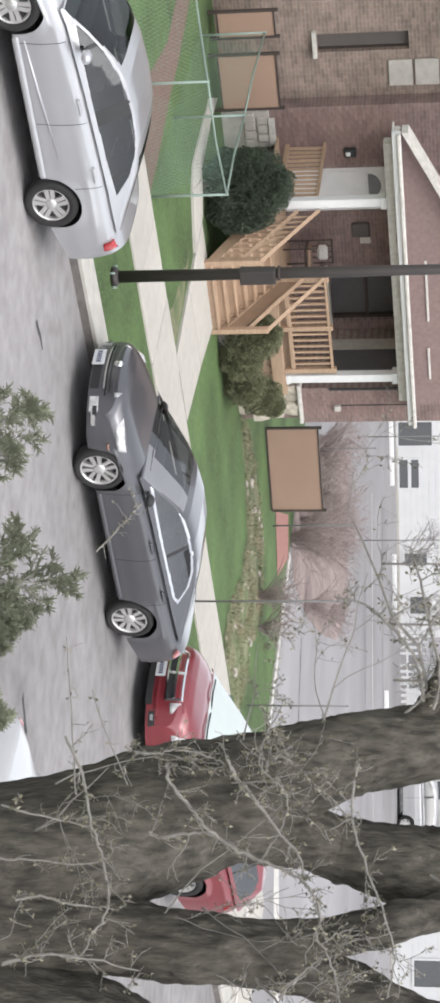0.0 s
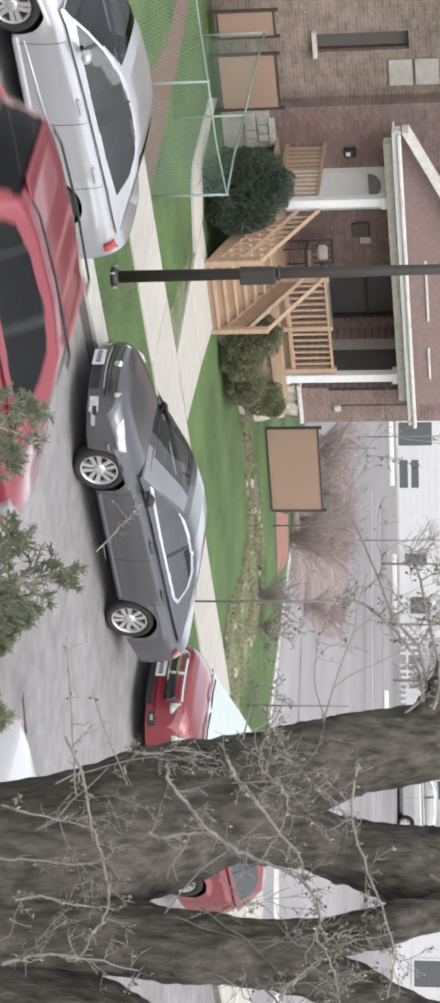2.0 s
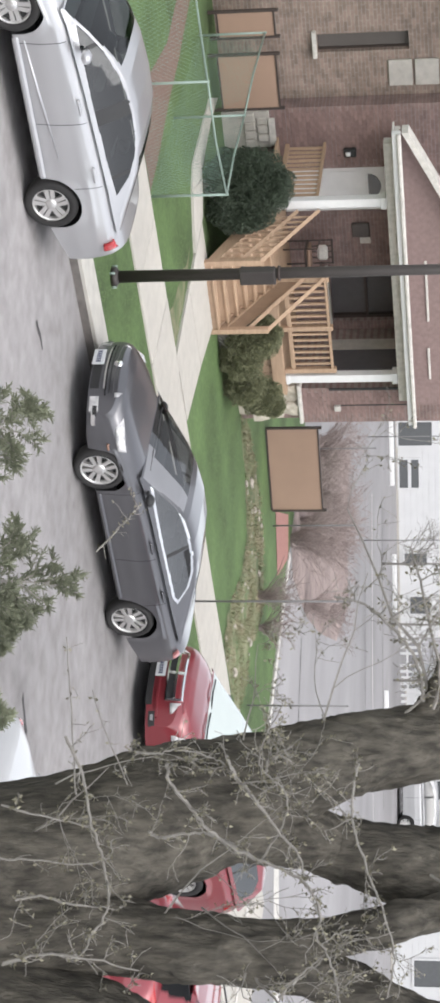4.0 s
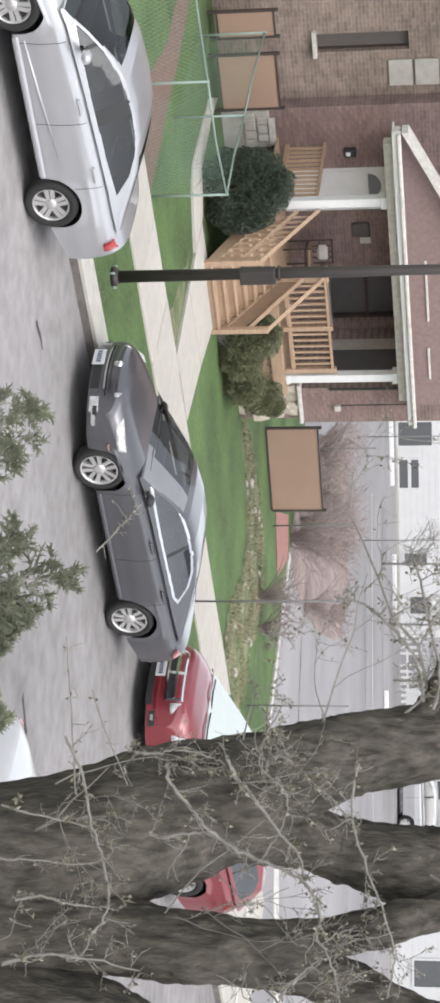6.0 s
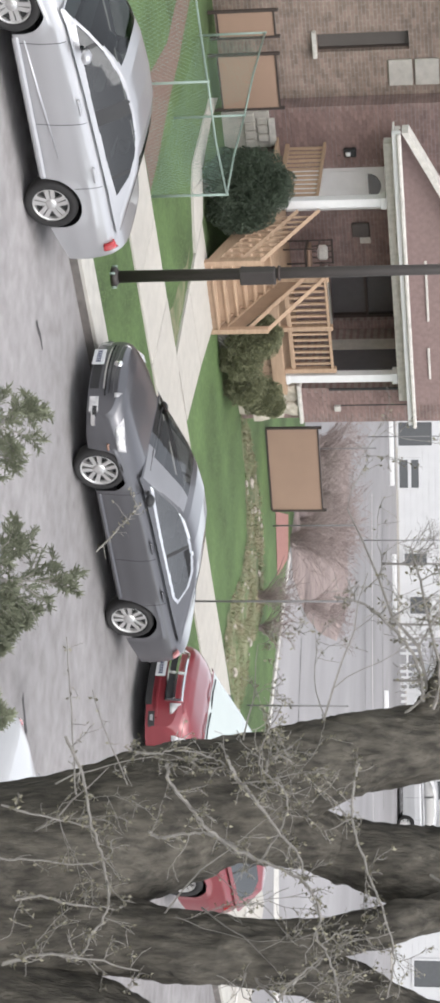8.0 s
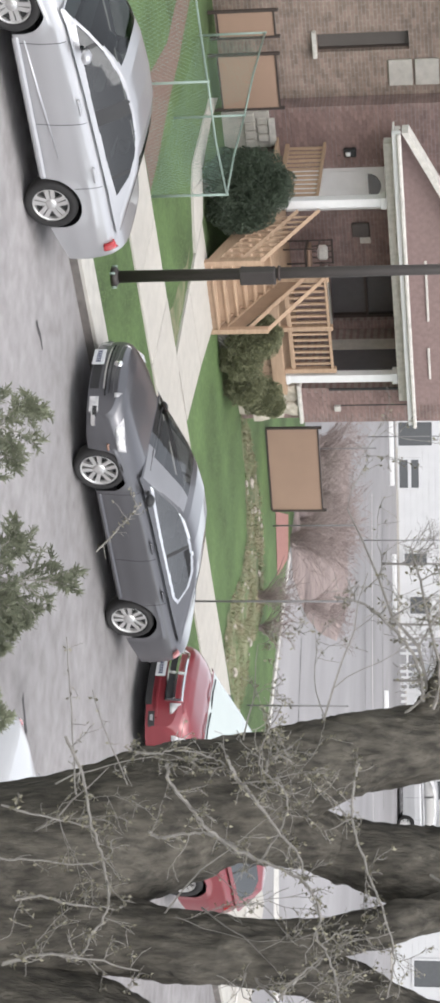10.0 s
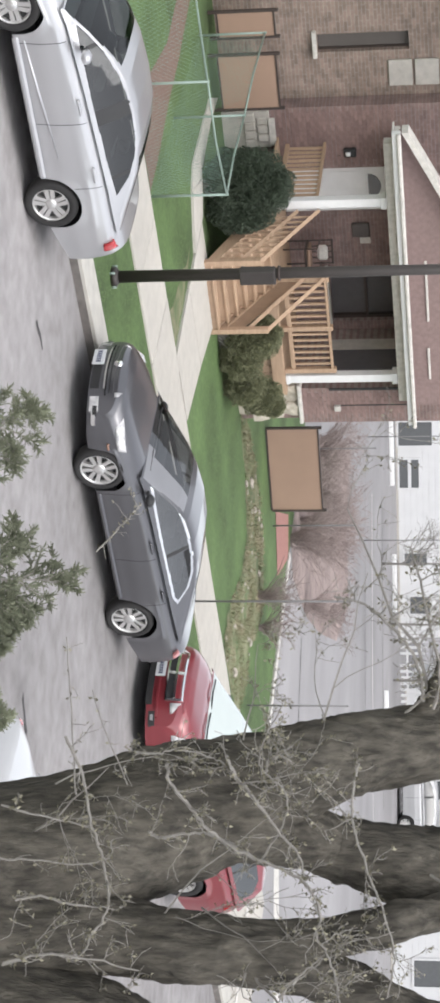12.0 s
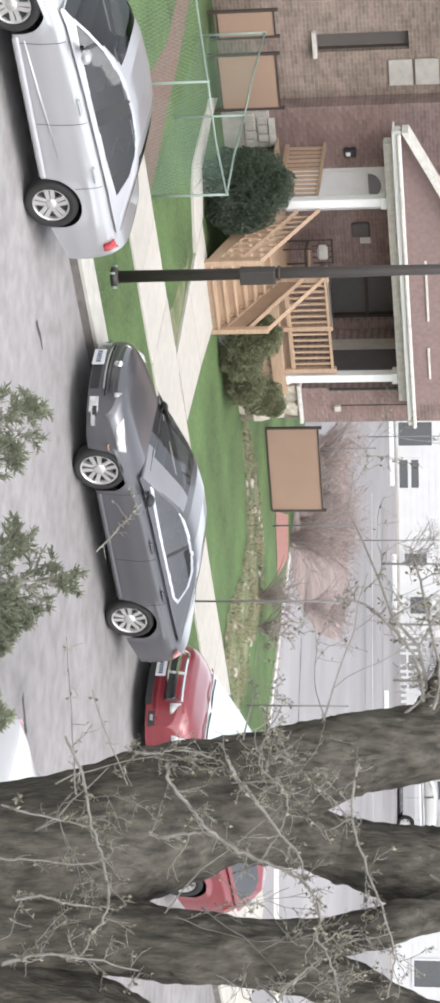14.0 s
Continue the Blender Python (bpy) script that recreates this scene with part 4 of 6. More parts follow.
def house():
    h = thing("house", (21.2, 30.4, 0), HA, "red brick house with a white-columned porch and new timber steps", "house")
    F0 = 1.13
    # back wall with openings, local x along the front, y inwards
    def wall(name, x0, x1, y0, y1, z0, z1, holes, material):
        xs = sorted({x0, x1} | {a for q in holes for a in q[:2]})
        for a, b in zip(xs, xs[1:]):
            cuts = sorted([(q[2], q[3]) for q in holes if q[0] <= a and q[1] >= b])
            z = z0
            for c, d in cuts + [(z1, z1)]:
                if c > z:
                    boxed(name, (a, y0, z), (b, y1, c), material, h)
                z = d
    wall("wall", -0.75, 4.2, 2.2, 2.5, 0.0, 7.2, [(0.55, 1.47, F0, 3.2), (2.75, 4.0, 1.85, 3.2)], M["brick_red"])
    boxed("wall", (-0.75, 2.501, 0.0), (-0.45, 2.95, 7.2), M["brick_red"], h)
    wall("wall", -4.5, -0.752, 2.55, 2.85, 0.0, 7.2, [(-2.02, -1.66, 1.94, 3.6)], M["brick_tan"])
    wall("wall", 4.2, 5.02, 0.25, 0.55, 1.30, 7.2, [], M["brick_red"])
    boxed("wall", (4.2, 0.56, 0.0), (4.5, 2.19, 7.2), M["brick_red"], h)
    boxed("wall", (4.52, 0.56, 0.0), (5.02, 9.0, 7.2), M["brick_red"], h)
    boxed("wall", (-4.5, 8.9, 0.0), (4.5, 9.2, 7.2), M["brick_red"], h)
    # painted stone base of the bay
    rnd = random.Random(31)
    for j in range(4):
        x = 4.02 + 0.06 * (j % 2)
        while x < 4.72:
            w = rnd.uniform(0.16, 0.30)
            bm = bmesh.new()
            bmesh.ops.create_icosphere(bm, subdivisions=2, radius=0.5)
            off = Vector((rnd.random() * 9, rnd.random() * 9, j))
            for v in bm.verts:
                c = v.co
                c = Vector([math.copysign(abs(q * 2) ** 0.38 / 2, q) for q in c]) * (1 + 0.30 * noise.noise(c * 2.4 + off))
                v.co = Vector((c.x * w * 1.08, c.y * 0.40, c.z * 0.33))
            st = part("stone", bm, M["boulder"], h)
            st.location = (x + w / 2, 0.36 + rnd.uniform(-0.05, 0.05), 0.26 + j * 0.295)
            x += w
    boxed("wall", (4.21, 0.40, 0.0), (5.02, 0.549, 1.295), M["brick_red"], h)
    boxed("stone_cap", (4.05, 0.10, 1.30), (4.95, 0.5, 1.37), M["white_old"], h, 0.015)
    # narrow dark strip up the left edge of the bay
    boxed("wall_band", (4.2, 0.215, 1.9), (4.25, 0.248, 3.3), M["plastic"], h, 0.006, "dark upright strip")
    boxed("window_sill", (4.6, 0.18, 1.98), (4.72, 0.245, 2.1), M["white_old"], h, 0.006)
    boxed("pilaster_strip", (4.60, 0.23, 2.1), (4.625, 0.246, 3.4), M["plastic"], h, 0.006)
    # quoins
    for zz in (3.2, 3.68):
        boxed("quoin", (-1.47, 2.50, zz), (-0.95, 2.548, zz + 0.44), M["stone"], h, 0.015, "pale stone block")
    for k in range(7):
        boxed("stone", (-0.72 + (k % 4) * 0.18 + 0.07 * (k // 4), 2.055, 0.52 + 0.24 * (k // 4)), (-0.56 + (k % 4) * 0.18 + 0.07 * (k // 4), 2.11, 0.73 + 0.24 * (k // 4)), M["stone"], h, 0.02)
    boxed("basement_sill", (-0.62, 2.04, 0.98), (-0.06, 2.098, 1.10), M["white_old"], h, 0.008)
    boxed("foundation", (-0.74, 2.10, 0.1), (0.0, 2.19, 1.0), M["stone"], h, 0.01, "grey stone foundation")
    # narrow window in the tan wall
    w = boxed("window", (-2.02, 2.72, 1.94), (-1.66, 2.75, 3.6), M["house_glass"], h, 0.0, "narrow dark window")
    boxed("blind", (-1.984, 2.70, 1.96), (-1.696, 2.714, 3.58), M["blind"], w)
    boxed("sill", (-2.10, 2.45, 1.86), (-1.58, 2.70, 1.935), M["white_old"], w, 0.008)
    for a, b in (((-2.018, 2.66, 1.95), (-1.985, 2.715, 3.59)), ((-1.695, 2.66, 1.95), (-1.662, 2.715, 3.59)),):
        boxed("frame", a, b, M["dark_frame"], w)
    # front door
    d = boxed("door", (0.60, 2.30, F0), (1.42, 2.35, 3.15), M["white"], h, 0.006, "white front door with a fan light")
    for a, b in (((0.55, 2.21, F0), (0.60, 2.36, 3.2)), ((1.42, 2.21, F0), (1.47, 2.36, 3.2)), ((0.60, 2.21, 3.15), (1.42, 2.36, 3.2))):
        boxed("frame", a, b, M["white"], d, 0.004)
    fan = [(1.01 + 0.26 * math.cos(math.pi * k / 12), 2.72 + 0.24 * math.sin(math.pi * k / 12)) for k in range(13)]
    prism("fan_light", fan, 2.285, 2.299, M["house_glass"], d, "half-round dark fan light")
    for zz in (1.35, 2.0):
        for xx in (0.68, 1.06):
            boxed("door_panel", (xx, 2.292, zz), (xx + 0.28, 2.299, zz + 0.55), M["white"], d, 0.002)
    bm = bmesh.new()
    bmesh.ops.create_icosphere(bm, subdivisions=2, radius=0.035, matrix=Matrix.Translation((1.34, 2.25, 2.05)))
    part("door_knob", bm, M["chrome"], d)
    # large porch window
    w = boxed("window", (2.75, 2.40, 1.85), (4.0, 2.43, 3.2), M["house_glass"], h, 0.0, "large dark porch window")
    for a, b in (((2.75, 2.3, 1.85), (2.81, 2.399, 3.2)), ((3.94, 2.3, 1.85), (4.0, 2.399, 3.2)), ((2.81, 2.3, 3.14), (3.94, 2.399, 3.2)), ((2.81, 2.3, 2.5), (3.94, 2.399, 2.55))):
        boxed("frame", a, b, M["dark_frame"], w)
    boxed("sill", (2.7, 2.12, 1.78), (4.05, 2.29, 1.845), M["stone"], w, 0.008)
    w = boxed("window", (4.17, 0.8, 1.85), (4.195, 1.45, 3.2), M["house_glass"], h, 0.0, "dark side window of the bay")
    boxed("frame", (4.165, 1.455, 1.85), (4.198, 1.80, 3.2), M["stone"], w, 0.004)
    # porch: floor, skirt, columns, beams
    pf = new("porch_floor")
    pf.parent = h
    for k in range(17):
        boxed("floor_board", (-0.15 + k * 0.254, 0.0, F0 - 0.04), (-0.15 + k * 0.254 + 0.248, 2.19, F0), M["lumber"], pf)
    boxed("rim_joist", (-0.16, -0.035, F0 - 0.24), (4.14, -0.002, F0 - 0.003), M["lumber"], h, 0.004)
    sk = new("porch_skirt")
    sk.parent = h
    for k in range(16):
        # skirt boards take the lumber colour darkened for shade
        boxed("skirt_board", (1.62 + k * 0.157, 0.03, 0.1), (1.62 + k * 0.157 + 0.148, 0.055, F0 - 0.05), M["lumber_shaded"], sk, 0.003)
    for x in (0.0, 3.83):
        c = boxed("column", (x - 0.085, 0.02, F0), (x + 0.085, 0.19, 3.24), M["white"], h, 0.012)
        boxed("capital", (x - 0.12, -0.015, 3.14), (x + 0.12, 0.225, 3.24), M["white"], c, 0.01)
        boxed("base", (x - 0.10, 0.005, F0 + 0.001), (x + 0.10, 0.205, F0 + 0.08), M["white"], c, 0.01)
    boxed("beam", (-1.2, 0.0, 3.243), (4.35, 0.21, 3.42), M["white_old"], h, 0.01)
    boxed("beam", (-0.1, 0.212, 3.243), (0.1, 2.19, 3.42), M["white_old"], h, 0.01)
    boxed("beam", (3.73, 0.212, 3.243), (3.93, 2.19, 3.42), M["white_old"], h, 0.01)
    boxed("porch_ceiling", (-0.09, 0.215, 3.36), (3.92, 2.19, 3.40), M["white_old"], h)
    # gabled porch roof
    E0, E1, ZE = -1.62, 4.62, 3.56
    mid, pitch = (E0 + E1) / 2, 0.47
    top = ZE + pitch * (mid - E0)
    prism("pediment", [(E0 + 0.12, ZE - 0.02), (E1 - 0.25, ZE - 0.02), (E1 - 0.25, top), (mid, top - 0.05)], -0.10, -0.03, M["shingle"], h, "reddish shingled pediment")
    boxed("pediment_sill", (1.15, -0.135, 3.86), (2.45, -0.102, 3.90), M["white_old"], h, 0.005)
    boxed("pediment_sill", (3.05, -0.135, 3.84), (3.75, -0.102, 3.88), M["white_old"], h, 0.005)
    boxed("fascia", (E0, -0.42, ZE - 0.13), (E1, -0.30, ZE + 0.02), M["white"], h, 0.01)
    boxed("gutter", (E0 - 0.02, -0.50, ZE - 0.045), (E1 + 0.02, -0.425, ZE + 0.03), M["white_old"], h, 0.02)
    boxed("soffit", (E0, -0.30, ZE - 0.13), (E1, 0.0, ZE - 0.10), M["white_old"], h)
    boxed("entablature", (E0 + 0.2, -0.02, 3.421), (E1 - 0.3, 0.2, ZE - 0.02), M["white_old"], h)
    for sgn, ex in ((1, E0),):
        prism("rake_board", [(ex, ZE + 0.04), (ex, ZE + 0.15), (mid, top + 0.15), (mid, top + 0.04)], -0.40, -0.12, M["white_old"], h)
    boxed("porch_roof", (-0.3, 0.22, 3.425), (E1 - 0.3, 2.19, 3.47), M["shingle"], h)
    # front railing and steps
    rl = new("railing")
    rl.parent = h
    boxed("top_rail", (1.62, 0.06, 2.00), (3.72, 0.15, 2.05), M["lumber"], rl, 0.006)
    boxed("bottom_rail", (1.66, 0.08, 1.25), (3.72, 0.13, 1.33), M["lumber"], rl, 0.006)
    for x in (1.62, 2.70, 3.66):
        boxed("post", (x - 0.05, 0.05, F0), (x + 0.05, 0.15, 2.10), M["lumber"], rl, 0.006)
    for k in range(14):
        x = 1.76 + k * 0.135
        if abs(x - 2.70) > 0.07:
            boxed("baluster", (x - 0.02, 0.085, 1.33), (x + 0.02, 0.125, 2.0), M["lumber"], rl)
    rl2 = new("side_railing")
    rl2.parent = h
    boxed("top_rail", (-0.045, 0.22, 1.96), (0.045, 2.15, 2.01), M["lumber"], rl2, 0.006)
    boxed("bottom_rail", (-0.03, 0.22, 1.25), (0.03, 2.15, 1.33), M["lumber"], rl2, 0.006)
    for k in range(12):
        boxed("baluster", (-0.02, 0.34 + k * 0.15, 1.33), (0.02, 0.38 + k * 0.15, 1.96), M["lumber"], rl2)
    st = new("steps")
    st.parent = h
    X0, X1, n = 0.18, 1.55, 7
    rise, run = (F0 - 0.15) / n, 0.225
    for k in range(n):
        y = -run * (n - k)
        z = 0.15 + rise * (k + 1)
        boxed("tread", (X0 - 0.02, y - 0.03, z - 0.035), (X1 + 0.02, y + run, z), M["lumber"], st, 0.005)
        # risers too have their shade in the colour
        boxed("riser", (X0, y, z - rise), (X1, y + 0.02, z - 0.036), M["lumber_shaded"], st)
    for x in (X0 - 0.05, X1 + 0.01):
        s = prism("stringer", [(-run * n, 0.16), (-run * n, 0.33), (0, F0 + 0.06), (0, F0 - 0.3)], x, x + 0.04, M["lumber"], st)
        s.data.transform(Matrix(((0, 1, 0, 0), (1, 0, 0, 0), (0, 0, 1, 0), (0, 0, 0, 1))))
        s.data.flip_normals()
    sp = prism("side_panel", [(-run * n + 0.1, 0.1), (-run * n + 0.1, 0.30), (-0.04, F0 - 0.02), (-0.04, 0.1)], X1 - 0.06, X1 - 0.03, M["lumber_shaded"], st)
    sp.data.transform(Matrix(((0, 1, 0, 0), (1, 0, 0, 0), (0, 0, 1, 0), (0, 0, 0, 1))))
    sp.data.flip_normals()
    sp = prism("side_screen", [(-run * n + 0.1, 0.32), (-run * n + 0.1, 0.66), (0.0, 1.55), (0.0, F0 + 0.05)], X1 + 0.055, X1 + 0.075, M["lumber_shaded"], st)
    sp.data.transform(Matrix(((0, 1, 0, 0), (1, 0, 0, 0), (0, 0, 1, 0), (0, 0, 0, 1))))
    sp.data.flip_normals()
    for x in (X0 - 0.03, X1 + 0.03):
        boxed("newel_post", (x - 0.05, -run * n - 0.02, 0.12), (x + 0.05, -run * n + 0.08, 1.16), M["lumber"], st, 0.006)
        for zz in (0.0, -0.38):
            v, f = tube_data([(x, -run * n, 1.13 + zz), (x, 0.06, 2.02 + zz)], [0.045, 0.045], 4)
            raw("hand_rail", v, f, M["lumber"], st)
        for k in range(9 if x < 1 else 0):
            y = -run * n + 0.16 * (k + 1)
            zz = 1.13 + (2.02 - 1.13) * (y + run * n) / (run * n)
            boxed("baluster", (x - 0.016, y - 0.016, zz - 0.86), (x + 0.016, y + 0.016, zz - 0.02), M["lumber"], st)
    # porch fittings
    mb = boxed("mailbox", (1.74, 2.12, 2.36), (2.04, 2.199, 2.70), M["mailbox"], h, 0.02, "dark brown mailbox")
    boxed("notice", (2.08, 2.185, 2.50), (2.21, 2.199, 2.70), M["white_old"], h, 0.002, "small pale notice")
    wl = boxed("wall_lamp", (0.11, 2.08, 2.32), (0.27, 2.199, 2.55), M["plastic"], h, 0.02, "small dark wall lamp")
    boxed("lamp_glass", (0.15, 2.05, 2.36), (0.23, 2.079, 2.45), M["white"], wl, 0.01)
    # roof far above closes the house
    prism("roof", [(-4.9, 7.2), (0.2, 9.6), (5.4, 7.2)], -0.1, 9.5, M["roof_grey"], h)
    return h


HOUSE = house()


def screen(name, at, turn, w, z0, z1, label):
    s = thing(name, at, turn, label, "screen", "brown panel screens")
    p = boxed("panel", (0.04, 0.0, z0), (w - 0.04, 0.03, z1), M["board"], s, 0.004)
    for x in (0.0, w - 0.045):
        boxed("post", (x, -0.02, 0.05), (x + 0.045, 0.05, z1 + 0.10), M["dark_frame"], s, 0.005)
    boxed("top_bar", (0.046, -0.015, z1), (w - 0.046, 0.045, z1 + 0.03), M["dark_frame"], s, 0.004)
    boxed("bottom_bar", (0.046, -0.015, z0 - 0.03), (w - 0.046, 0.045, z0), M["dark_frame"], s, 0.004)
    return s


screen("screen", (28.55, 32.88, 0.1), -14.9, 2.01, 0.07, 1.13, "brown panel screen in a dark metal frame on the lawn")
screen("screen", (18.95, 31.85, 0.1), HA, 1.12, 0.22, 1.22, "brown panel screen in a dark frame by the house wall")
screen("screen", (18.35, 32.3, 0.1), HA, 0.55, 0.22, 1.2, "narrow brown panel screen beside the tan brick wall")


def fence():
    f = thing("fence", (0, 0, 0), 0, "low galvanised chain-link fence", "fence")
    z0, z1 = 0.12, 1.27
    runs = [[(17.74, 25.79), (15.57, 25.45), (12.0, 25.6)], [(17.74, 25.79), (17.92, 28.24), (18.27, 31.37)]]
    store = ([], [])
    for run in runs:
        for a, b in zip(run, run[1:]):
            tube("top_rail", [(*a, z1), ((a[0] + b[0]) / 2 + 0.02, (a[1] + b[1]) / 2, z1 - 0.03), (*b, z1)], 0.016, M["fence"], f, 6)
            d = math.hypot(b[0] - a[0], b[1] - a[1])
            n = int(d / 0.065)
            for k in range(n):
                for sg in (1, -1):
                    q0, q1 = k / n, k / n + sg * (z1 - z0) * 0.55 / d
                    zt = z1
                    if q1 > 1:
                        zt, q1 = z0 + (z1 - z0) * (1 - q0) / (q1 - q0), 1
                    if q1 < 0:
                        zt, q1 = z0 + (z1 - z0) * q0 / (q0 - q1), 0
                    merge(store, tube_data([(a[0] + (b[0] - a[0]) * q0, a[1] + (b[1] - a[1]) * q0, z0), (a[0] + (b[0] - a[0]) * q1, a[1] + (b[1] - a[1]) * q1, zt)], [0.0016] * 2, 3, cap=False))
    tagged(raw("wire_mesh", *store, M["wire"], f), kind="stuff")
    for x, y in ((17.74, 25.79), (15.57, 25.45), (12.0, 25.6), (17.92, 28.24), (18.27, 31.37)):
        p = tube("post", [(x, y, 0.0), (x, y, z1 + 0.03)], 0.02, M["fence"], f, 8)


fence()


def street_lamp():
    x, y = 16.85, 22.6
    p = thing("street_lamp", (x, y, 0.12), 0, "dark brown tapered metal street lamp pole on the verge", "street lamp")
    tube("shaft", [(0, 0, 0), (0, 0, 3.0), (0, 0, 8.5)], [0.085, 0.075, 0.06], M["pole"], p, 20)
    tube("base_collar", [(0, 0, 0), (0, 0, 0.06), (0, 0, 0.10)], [0.14, 0.14, 0.09], M["pole"], p, 16)
    for k in range(4):
        a = k * math.pi / 2 + 0.6
        tube("bolt", [(0.15 * math.cos(a), 0.15 * math.sin(a), -0.03), (0.15 * math.cos(a), 0.15 * math.sin(a), 0.07)], 0.018, M["fence"], p, 6)
    bx = boxed("control_box", (-0.11, -0.125, 1.78), (0.11, 0.03, 2.27), M["pole"], p, 0.015, "dark box strapped to the pole")
    for z in (1.80, 2.30):
        tube("strap", [(0, 0, z), (0, 0, z + 0.03)], 0.105, M["dark_frame"], p, 16)
    tube("arm", [(0, 0, 8.3), (0, -0.9, 8.7), (0, -2.2, 8.8)], 0.035, M["pole"], p, 8)
    boxed("lamp_head", (-0.14, -2.9, 8.74), (0.14, -2.15, 8.88), M["pole"], p, 0.03)


street_lamp()


def porch_chair():
    c = thing("porch_chair", (23.30, 31.75, 1.13), HA - 12, "dark metal porch chair with a white cushion", "chair")
    boxed("seat", (-0.25, -0.25, 0.40), (0.25, 0.25, 0.44), M["dark_frame"], c, 0.01)
    boxed("cushion", (-0.23, -0.23, 0.441), (0.23, 0.20, 0.50), M["board"], c, 0.03)
    boxed("backrest", (-0.25, 0.23, 0.86), (0.25, 0.26, 0.90), M["dark_frame"], c, 0.01)
    for k in range(5):
        boxed("back_slat", (-0.24 + k * 0.115, 0.235, 0.44), (-0.22 + k * 0.115, 0.255, 0.86), M["dark_frame"], c)
    boxed("back_cushion", (-0.16, 0.13, 0.60), (0.14, 0.215, 0.80), M["white_old"], c, 0.04)
    for x in (-0.23, 0.23):
        for y in (-0.22, 0.23):
            tube("leg", [(x, y, 0.0), (x, y, 0.40)], 0.016, M["dark_frame"], c, 8)
        tube("armrest", [(x, -0.22, 0.40), (x, -0.22, 0.64), (x, 0.23, 0.66)], 0.014, M["dark_frame"], c, 8)


porch_chair()

sheet("corner_apron", [(31.2, 21.7), (35.0, 21.7), (35.4, 25.7), (31.2, 25.7)], 0.135, M["concrete"], "pale concrete apron at the street corner", 0.2)
sheet("stop_line", [(37.3, 28.0), (38.05, 28.55), (41.5, 25.0), (40.75, 24.45)], -0.055, M["white_old"], "worn white stop line on the side street")
# ---------------------------------------------------------------- planting
def leaves(blobs, count, size, seed, flat=0.5):
    """Small leaf quads spread through the shells of ellipsoid clumps (x, y, z, rx, ry, rz)."""
    rnd = random.Random(seed)
    vs, fs = [], []
    tot = sum(b[3] * b[4] + b[4] * b[5] + b[3] * b[5] for b in blobs)
    for bx, by, bz, rx, ry, rz in blobs:
        for _ in range(int(count * (rx * ry + ry * rz + rx * rz) / tot)):
            d = Vector((rnd.gauss(0, 1), rnd.gauss(0, 1), rnd.gauss(0, 1))).normalized()
            bumpy = 1 + 0.22 * noise.noise(Vector((bx + d.x * 3.0, by + d.y * 3.0, bz + d.z * 3.0)))
            r = (1 - 0.35 * rnd.random() ** 2) * bumpy
            c = Vector((bx + d.x * rx * r, by + d.y * ry * r, bz + d.z * rz * r))
            if c.z < 0.13:
                continue
            s = size * (0.6 + 0.8 * rnd.random())
            ax = (d + Vector((rnd.uniform(-1, 1), rnd.uniform(-1, 1), rnd.uniform(-0.5, 1.2))) * 0.9).normalized()
            sd = ax.cross(Vector((rnd.uniform(-1, 1), rnd.uniform(-1, 1), rnd.uniform(-1, 1)))).normalized()
            k = len(vs)
            vs += [c - sd * s * 0.3, c + ax * s * 0.5 - sd * s * 0.42, c + ax * s, c + ax * s * 0.5 + sd * s * 0.42]
            fs.append((k, k + 1, k + 2, k + 3))
    return vs, fs


def bush(name, blobs, count, size, material, seed, label):
    cx, cy = blobs[0][0], blobs[0][1]
    b = thing(name, (0, 0, 0), 0, label, "bush")
    st = ([], [])
    rnd = random.Random(seed)
    for bx, by, bz, rx, ry, rz in blobs:
        for k in range(7):
            e = (bx + rnd.uniform(-0.6, 0.6) * rx, by + rnd.uniform(-0.6, 0.6) * ry, bz + rnd.uniform(-0.2, 0.6) * rz)
            merge(st, tube_data([(cx + rnd.uniform(-.1, .1), cy, 0.08), ((cx + e[0]) / 2, (cy + e[1]) / 2, e[2] * 0.55), e], [0.03, 0.02, 0.006], 5))
    tagged(raw("stem", *st, M["twig"], b), kind="stuff")
    v, f = leaves(blobs, count, size, seed)
    raw("foliage", v, f, material, b)
    # dense inner twigs stop the light
    v, f = leaves([(x, y, z, rx * 0.72, ry * 0.72, rz * 0.72) for x, y, z, rx, ry, rz in blobs], count // 5, size * 2.6, seed + 1)
    raw("inner_foliage", v, f, material, b)
    return b


bush("yew_bush", [(20.42, 29.95, 0.95, 0.58, 0.52, 0.74), (20.85, 29.85, 0.75, 0.40, 0.45, 0.60), (20.1, 29.9, 0.8, 0.40, 0.45, 0.60), (20.35, 29.8, 1.30, 0.36, 0.34, 0.36)], 46000, 0.030, M["leaf_dark"], 3, "dark green clipped yew bush beside the porch steps")
bush("juniper_bush", [(23.30, 29.35, 0.78, 0.40, 0.40, 0.50), (23.70, 29.25, 0.50, 0.44, 0.4, 0.40), (24.35, 29.2, 0.52, 0.34, 0.36, 0.38), (24.72, 29.35, 0.76, 0.34, 0.34, 0.40), (23.15, 29.25, 1.08, 0.22, 0.24, 0.22), (24.9, 29.3, 0.98, 0.20, 0.22, 0.22)], 52000, 0.028, M["leaf_olive"], 5, "olive green spreading juniper bushes before the porch")


